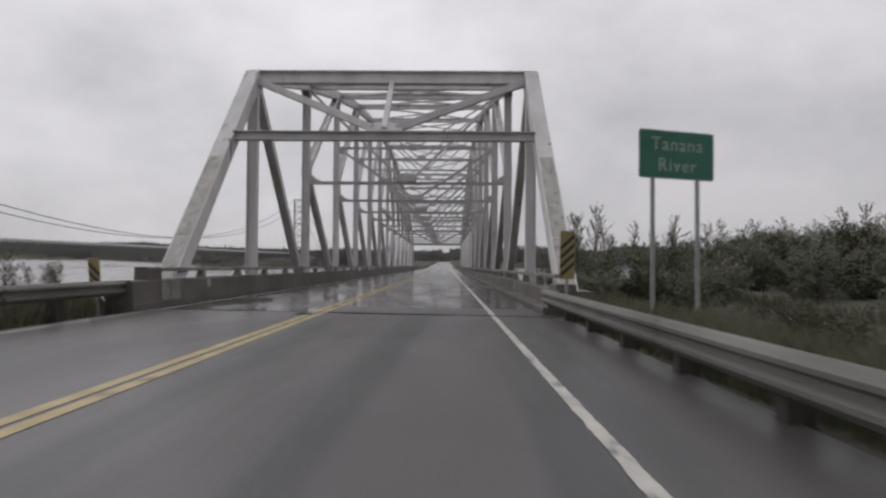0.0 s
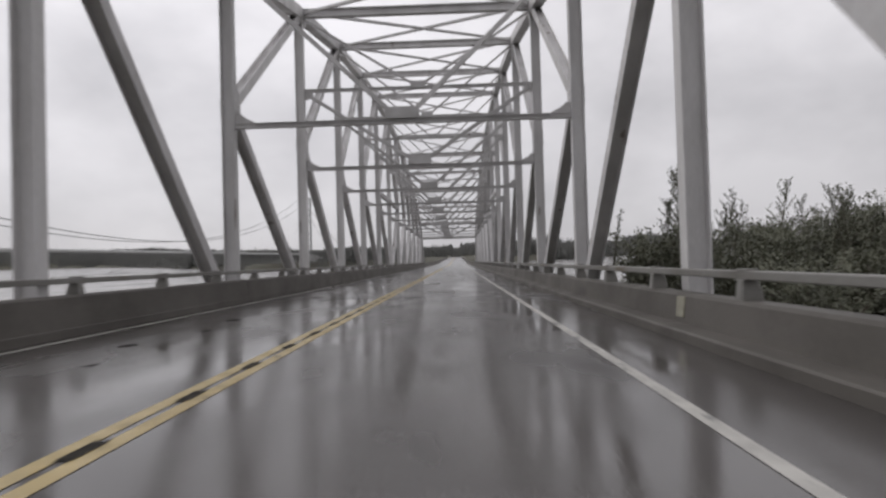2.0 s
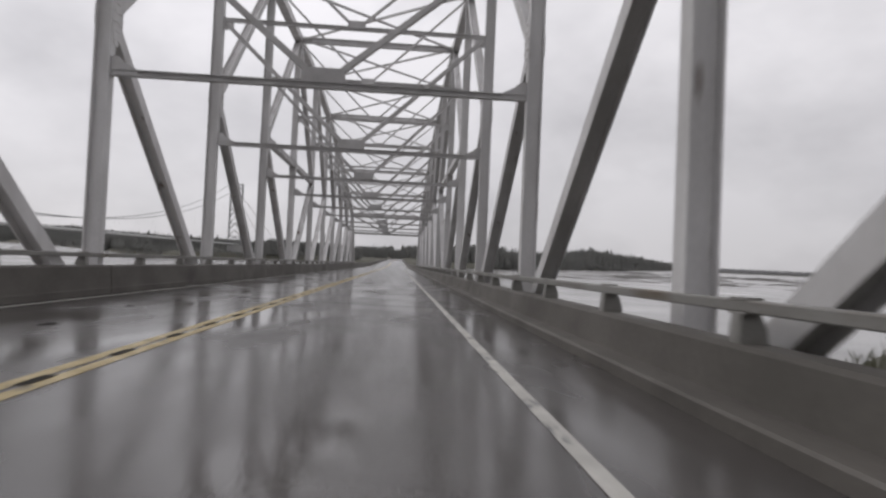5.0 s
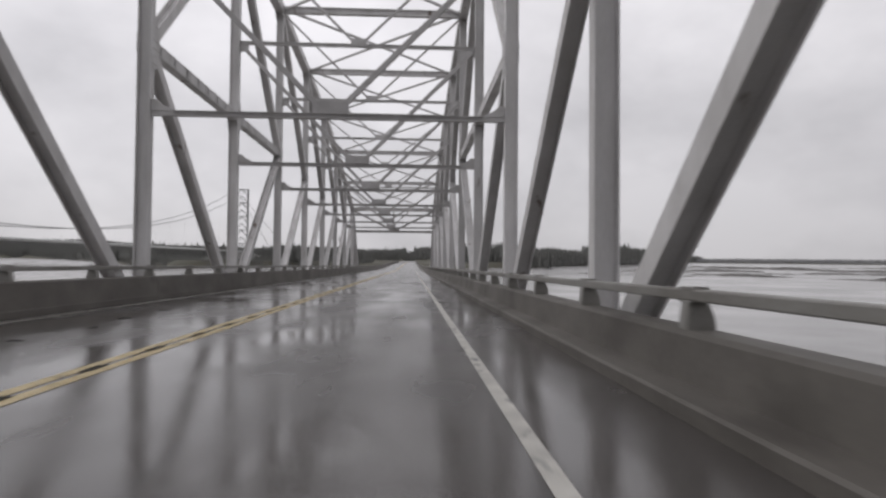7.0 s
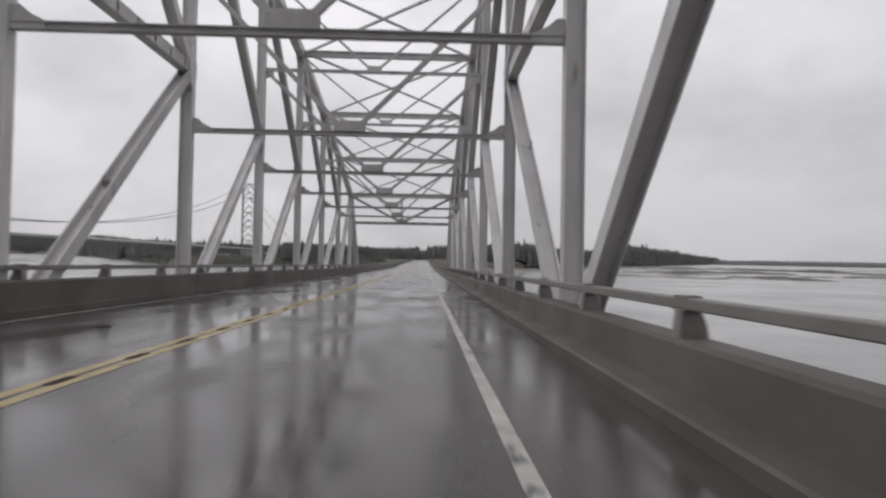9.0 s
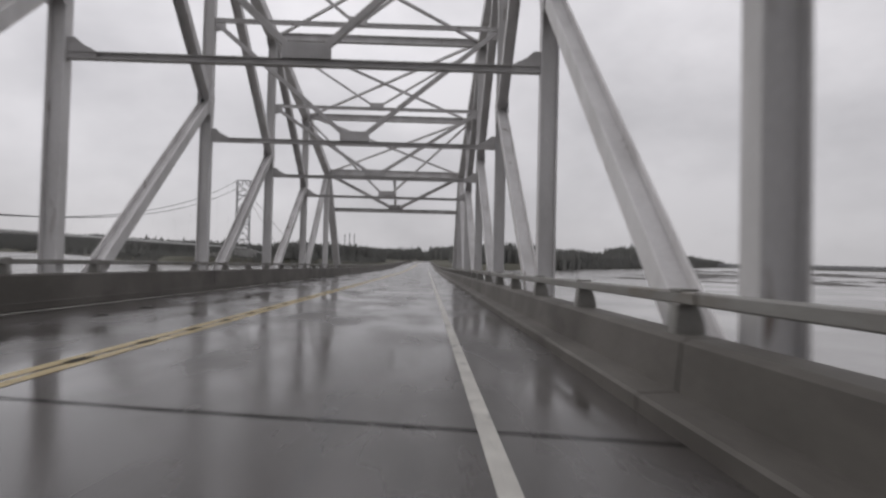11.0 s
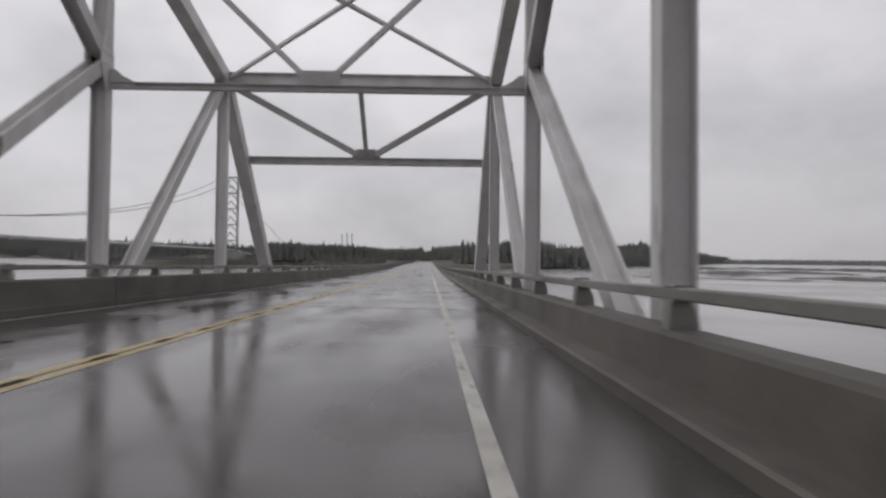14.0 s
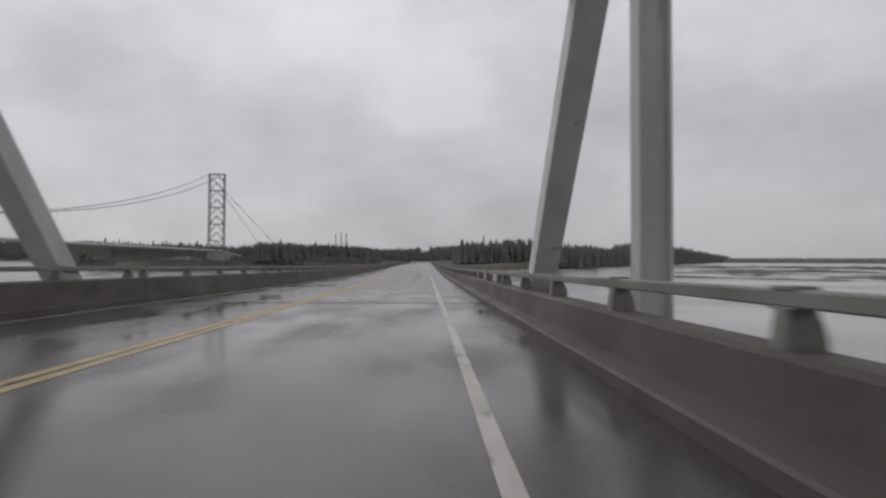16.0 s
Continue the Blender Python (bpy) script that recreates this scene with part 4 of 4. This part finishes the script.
spots = []
for i in range(6500):
    x = -28 - rnd.random() ** 1.2 * 290
    y = far_shore(x) + (12 if x < -60 else 34) + rnd.random() ** 1.4 * (110 if x > -95 else 200)
    if (abs(x - PX) < 10 and y < 470) or (-139 < x < -74 and y < 414):
        continue
    spots.append((x, y))
woods("far_woods", spots, "dense dark spruce woods behind the far bank", 1, 7.6, 9.6)
spots = []
for i in range(2600):
    x = -26 - rnd.random() * 190
    y = far_shore(x) + 4 + rnd.random() * 75
    if not (-119 < x < -82 and y < 404):
        spots.append((x, y))
woods("bank_scrub", spots, "low dark scrub along the far bank", 7, 1.8, 3.4)
spots = []
for i in range(2400):
    x, y = rnd.uniform(-122, -78), rnd.uniform(345, 404)
    if y > far_shore(x) + 6 and not any(abs(y - (ya + (yb - ya) * (x - x0) / (x1 - x0))) < 2.2 and x0 - 1 < x < x1 + 1 for x0, x1, ya, yb in PADS):
        spots.append((x, y))
woods("bank_scrub", spots, "knee-high dark scrub round the pipeline tower", 17, 0.5, 1.1)
spots = [(22 + rnd.random() * 75, 455 + rnd.random() ** 1.5 * 150) for i in range(700)]
woods("far_woods", spots, "dark spruce woods beside the far road", 2, 8.5, 14.5)
spots = []
for i in range(4200):
    x = -46 + rnd.random() ** 1.3 * 330
    y = 720 + rnd.random() ** 1.2 * 420
    if y > far_shore(x) + 10:
        spots.append((x, y))
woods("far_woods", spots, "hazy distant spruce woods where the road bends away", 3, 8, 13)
spots = []
for i in range(5200):
    x = 110 + rnd.random() ** 1.4 * 1000
    y = far_shore(x) + 6 + rnd.random() ** 1.5 * (70 + 0.2 * x)
    spots.append((x, y))
for i in range(120):
    spots.append((1090 + rnd.random() * 30, far_shore(1100) + rnd.random() * 60))
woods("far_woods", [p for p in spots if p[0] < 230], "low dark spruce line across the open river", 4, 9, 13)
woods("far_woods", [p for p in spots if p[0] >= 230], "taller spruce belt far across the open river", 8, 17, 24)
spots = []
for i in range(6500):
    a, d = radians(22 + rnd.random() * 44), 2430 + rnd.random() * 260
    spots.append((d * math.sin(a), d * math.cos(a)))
woods("backdrop", spots, "thin hazy line of woods at the open river's end", 6, 12, 15, M_FAR_HAZE)
spots = []
for i in range(6500):
    x = -240 - rnd.random() ** 1.5 * 1300
    y = far_shore(x) + 8 + rnd.random() ** 1.2 * 190
    spots.append((x, y))
for i in range(5000):
    x = -230 - rnd.random() * 620
    spots.append((x, far_shore(x) + 1 + rnd.random() ** 1.3 * 110))
woods("far_woods", spots, "dark spruce line along the upstream bank", 5, 10.5, 12.5)


# ---- silt bars in the open river ----
def silt_bar(bx, by, half, deep, tall, turn_z, seed):
    turn_bar = Matrix.Rotation(turn_z, 3, "Z")
    bm = bmesh.new()
    n = 22
    rows = []
    for j in range(n + 1):
        u = -1 + 2 * j / n
        w = (1 - u * u) ** 0.5 * (0.55 + 0.45 * noise.noise(Vector((u * 3, seed, 0.5)))) + 0.02
        hh = tall * w * (0.7 + 0.6 * noise.noise(Vector((u * 5, seed, 3.5))))
        off = 3 * noise.noise(Vector((u * 1.5, seed, 9.5)))
        row = []
        for v, z in ((-1, -0.4), (-0.55, hh * 0.8), (0, hh), (0.55, hh * 0.8), (1, -0.4)):
            p = turn_bar @ Vector((u * half, off + v * deep * w, 0))
            row.append(bm.verts.new((p.x, p.y, z + TILT * p.y)))
        rows.append(row)
    for p, q in zip(rows, rows[1:]):
        for k in range(4):
            bm.faces.new((p[k], p[k + 1], q[k + 1], q[k]))
    ob = finish("silt_bar", bm, M_SAND, smooth=True)
    ob.location = (bx, by, WATER_Z + TILT * by)
    tagged(ob, "low dark silt bar in the braided river", "sandbar", group="silt bars", kind="structure")


rnd = random.Random(58)
for i in range(52):
    dist, a = rnd.uniform(170, 700), radians(rnd.uniform(19, 48))
    bx, by = 2.7 + dist * math.sin(a), 70 + dist * math.cos(a)
    size = (rnd.uniform(10, 40) * (0.45 + dist / 800), rnd.uniform(5, 15), rnd.uniform(0.5, 1.1) * (0.5 + dist / 420), rnd.uniform(-0.9, -0.2))
    if by < far_shore(bx) - 25:
        silt_bar(bx, by, *size, i)
silt_bar(-275, 505, 140, 4, 0.7, 2.02, 91)
silt_bar(-197, 335, 105, 1.3, 0.4, 1.62, 92)


# ---- broadleaf trees and shrubs on the near bank ----
def broadleaf(seed, h, spread, leaves, leaf, trunks, up=0.35):
    rnd = random.Random(seed)
    thing = empty("tree")
    bm = bmesh.new()
    tips = []

    def limb(a, way, length, r, depth):
        pts, p, w = [Vector(a)], Vector(a), Vector(way).normalized()
        n = 4
        for i in range(n):
            w = (w + Vector((rnd.uniform(-1, 1), rnd.uniform(-1, 1), rnd.uniform(-0.2, 0.7))) * 0.18).normalized()
            p = p + w * length / n
            pts.append(p.copy())
        sides = 5
        rings = []
        for i, q in enumerate(pts):
            rr = r * (1 - 0.75 * i / n)
            u = Vector((1, 0, 0)) if abs(w.x) < 0.8 else Vector((0, 1, 0))
            u = (u - w * u.dot(w)).normalized()
            v = w.cross(u)
            rings.append([bm.verts.new(q + (u * math.cos(1.2566 * j) + v * math.sin(1.2566 * j)) * rr) for j in range(sides)])
        for s, t in zip(rings, rings[1:]):
            for j in range(sides):
                bm.faces.new((s[j], s[(j + 1) % sides], t[(j + 1) % sides], t[j]))
        for i in range(1, n + 1):
            tips.append((pts[i], length * 0.16))
            if depth > 0:
                for c in range(2):
                    a2 = rnd.uniform(0, 6.28)
                    out = Vector((math.cos(a2), math.sin(a2), rnd.uniform(up, up + 0.75)))
                    limb(pts[i], out, length * rnd.uniform(0.28, 0.45) * spread, r * 0.42, depth - 1)

    for t in range(trunks):
        a = rnd.uniform(0, 6.28)
        lean = 0.0 if trunks == 1 else rnd.uniform(0.15, 0.6)
        limb((rnd.uniform(-0.2, 0.2) * (trunks > 1), rnd.uniform(-0.2, 0.2) * (trunks > 1), -0.3), (math.cos(a) * lean, math.sin(a) * lean, 1), h * rnd.uniform(0.8, 1.0), 0.016 * h, 2 if trunks == 1 else 1)
    part("trunk", bm, M_BARK, thing)
    verts, faces = [], []
    for i in range(leaves):
        c, s = tips[rnd.randrange(len(tips))]
        if c.z < h * 0.12:
            continue
        p = c + Vector((rnd.gauss(0, 1), rnd.gauss(0, 1), rnd.gauss(0, 1))) * max(0.08, s * 0.5)
        u = Vector((rnd.uniform(-1, 1), rnd.uniform(-1, 1), rnd.uniform(-1, 1))).normalized()
        v = u.orthogonal().normalized()
        q = leaf * rnd.uniform(0.7, 1.3)
        b = len(verts)
        verts.extend([p - u * q, p + v * q * 0.45, p + u * q, p - v * q * 0.45])
        faces.append((b, b + 1, b + 2, b + 3))
    me = bpy.data.meshes.new("crown")
    me.from_pydata([tuple(v) for v in verts], [], faces)
    me.materials.append(M_LEAF)
    o = new("crown", me)
    o.parent = thing
    return thing


def sapling(seed, h, wide):
    """A young tree: one leader, thin side shoots rising all along it, single leaves spaced along the shoots."""
    rnd = random.Random(seed)
    thing = empty("tree")
    bm = bmesh.new()
    verts, faces = [], []

    def shoot(pts, r):
        rings = []
        n = len(pts) - 1
        for i, q in enumerate(pts):
            rr = r * (1 - 0.85 * i / n)
            rings.append([bm.verts.new(q + Vector((math.cos(2.0944 * j), math.sin(2.0944 * j), 0)) * rr) for j in range(3)])
        for s, t in zip(rings, rings[1:]):
            for j in range(3):
                bm.faces.new((s[j], s[(j + 1) % 3], t[(j + 1) % 3], t[j]))

    def leaf_at(p, way, size):
        u = (way + Vector((rnd.uniform(-1, 1), rnd.uniform(-1, 1), rnd.uniform(-0.9, 0.4))) * 0.9).normalized()
        v = u.cross(Vector((rnd.uniform(-0.6, 0.6), rnd.uniform(-0.6, 0.6), 1))).normalized()
        p = p + u * 0.03
        b = len(verts)
        verts.extend([p, p + u * size * 0.5 + v * size * 0.32, p + u * size, p + u * size * 0.5 - v * size * 0.32])
        faces.append((b, b + 1, b + 2, b + 3))

    def limb(a, way, length, r, n, level):
        pts, p, w = [a.copy()], a.copy(), way.normalized()
        for i in range(n):
            w = (w + Vector((rnd.uniform(-1, 1), rnd.uniform(-1, 1), rnd.uniform(-0.2, 0.6))) * 0.10).normalized()
            p = p + w * length / n
            pts.append(p.copy())
        shoot(pts, r)
        steps = int(length / 0.055)
        for i in range(steps):
            f = (i + 0.5) / steps
            if level == 0 and f < 0.45 or level > 0 and f < 0.15:
                continue
            k = min(n - 1, int(f * n))
            q = pts[k].lerp(pts[k + 1], f * n - k)
            for m in range(2):
                leaf_at(q, w, rnd.uniform(0.07, 0.12))
        if level < 2:
            count = 24 if level == 0 else 3
            for i in range(count):
                f = 0.16 + 0.80 * (i + rnd.random()) / count
                k = min(n - 1, int(f * n))
                q = pts[k].lerp(pts[k + 1], f * n - k)
                a2 = 2.4 * i + rnd.uniform(-0.5, 0.5)
                out = Vector((math.cos(a2), math.sin(a2), rnd.uniform(0.9, 1.6)))
                size = (wide * h * (1.0 - 0.72 * f) if level == 0 else length * 0.4) * rnd.uniform(0.7, 1.15)
                limb(q, out, size, r * 0.4, 4, level + 1)

    limb(Vector((0, 0, -0.2)), Vector((rnd.uniform(-0.1, 0.1), rnd.uniform(-0.1, 0.1), 1)), h + 0.2, 0.0075 * h, 8, 0)
    part("trunk", bm, M_BARK, thing)
    me = bpy.data.meshes.new("crown")
    me.from_pydata([tuple(v) for v in verts], [], faces)
    me.materials.append(M_LEAF)
    o = new("crown", me)
    o.parent = thing
    return thing


tree_kinds = [sapling(21, 5.4, 0.38), sapling(22, 5.0, 0.42), sapling(23, 5.8, 0.34), sapling(24, 5.2, 0.44)]
shrub_kinds = [broadleaf(31, 2.3, 1.3, 6500, 0.055, 8), broadleaf(32, 2.0, 1.4, 6000, 0.052, 9), broadleaf(33, 2.5, 1.25, 6500, 0.058, 8)]
for o in shrub_kinds:
    o.name = "shrub"
    tagged(o, "leafy green willow shrub crowding the river bank", "shrub", group="bank shrubs")
for o in tree_kinds:
    tagged(o, "young broadleaf tree with sparse upright branches on the bank", "tree", group="bank trees")
whip = sapling(25, 5.0, 0.10)
whip.name = "sapling"
tagged(whip, "thin leafy whip of a sapling beside the railing", "sapling")
whip.matrix_basis = Matrix.Translation((6.65, 20.1, ground_z(6.65, 20.1) - 0.05)) @ Matrix.Diagonal((0.8, 0.8, (2.6 - ground_z(6.65, 20.1)) / 5.0, 1))
used = set()


def plant(kinds, x, y, size, rnd):
    i = rnd.randrange(len(kinds))
    kind = kinds[i]
    m = Matrix.Translation((x, y, ground_z(x, y) - 0.05)) @ Matrix.Rotation(rnd.uniform(0, 6.28), 4, "Z") @ Matrix.Diagonal((size, size, size * rnd.uniform(0.9, 1.1), 1))
    if kind in used:
        o = copy_thing(kind, m)
        o.matrix_basis = m
        o.name = kind.name.split(".")[0]
    else:
        used.add(kind)
        kind.matrix_basis = m


rnd = random.Random(77)
for i in range(175):
    y = rnd.uniform(-10, 38)
    x = 8.4 + rnd.random() ** 1.2 * 26
    if y > 27 + 0.6 * (x - 8.4):
        continue
    size = 0.53 + 0.57 * smooth(2, 20, y) + 0.27 * smooth(16, 30, x)
    plant(shrub_kinds, x, y, size * rnd.uniform(0.85, 1.15), rnd)
for x, y, top in ((12.8, 31.0, 5.1), (16.2, 33.4, 4.2), (9.5, 19.3, 3.2), (9.7, 21.6, 3.4), (13.3, 29.8, 4.3), (12.4, 25, 3.0), (11.0, 21.5, 2.6), (17.4, 28, 3.7), (20, 30, 4.6), (23, 27, 4.4), (26, 31, 4.9), (29, 26, 4.6), (10.0, 24.5, 2.9),
                  (14.5, 20.5, 2.9), (16.0, 23.0, 3.3), (18.6, 20.0, 3.2), (21.0, 23.0, 3.6), (24.5, 22.0, 4.2), (27.5, 20.0, 4.3), (12.5, 16.5, 2.3), (15.0, 14.5, 2.7), (32, 29, 5.0), (19.0, 33.5, 4.8)):
    plant(tree_kinds, x, y, (top - ground_z(x, y)) / 5.35, rnd)
for i in range(14):
    plant(shrub_kinds, rnd.uniform(-16, -8.5), rnd.uniform(-6, 6), rnd.uniform(0.5, 0.72), rnd)
for x, y in ((-8.6, -0.6), (-9.3, 0.6), (-9.9, -0.4), (-8.1, 0.4), (-10.6, 0.8), (-11.3, 0.1), (-12.2, 0.7), (-7.6, -1.6)):
    plant(tree_kinds, x, y, (rnd.uniform(0.85, 1.25) - ground_z(x, y)) / 5.35, rnd)
for x, y in ((-6.3, -0.9), (-6.55, -0.2), (-6.85, 0.1), (-7.05, -0.7), (-7.3, 0.2), (-7.55, -0.4), (-6.7, -1.3), (-7.2, 0.9)):
    plant(tree_kinds, x, y, (rnd.uniform(0.85, 1.08) - ground_z(x, y)) / 5.35, rnd)


# ---- grass on the near bank ----
def grass(name, count, area, seed):
    rnd = random.Random(seed)
    verts, faces = [], []
    x0, x1, y0, y1 = area
    for i in range(count):
        x, y = rnd.uniform(x0, x1), rnd.uniform(y0, y1)
        z = ground_z(x, y)
        if z < WATER_Z + TILT * y + 0.6:
            continue
        a, h, w = rnd.uniform(0, 6.28), rnd.uniform(0.15, 0.55), 0.012
        dx, dy, lean = math.cos(a), math.sin(a), rnd.uniform(0.1, 0.5)
        b = len(verts)
        verts.extend([(x - dy * w, y + dx * w, z - 0.03), (x + dy * w, y - dx * w, z - 0.03), (x + dx * lean * h * 0.4, y + dy * lean * h * 0.4, z + h * 0.6), (x + dx * lean * h, y + dy * lean * h, z + h)])
        faces.extend([(b, b + 1, b + 2), (b + 1, b + 3, b + 2)])
    me = bpy.data.meshes.new(name)
    me.from_pydata(verts, [], faces)
    me.materials.append(M_GRASS)
    tagged(new(name, me), "rank wet grass along the road's edge", "grass", kind="stuff")


grass("grass", 7000, (4.7, 6.2, -14, -0.5), 8)
grass("grass", 6000, (-6.4, -4.9, -14, -0.5), 9)
grass("grass", 30000, (4.75, 15, -14, 34), 5)
grass("grass", 13000, (-14, -4.95, -14, 12), 6)
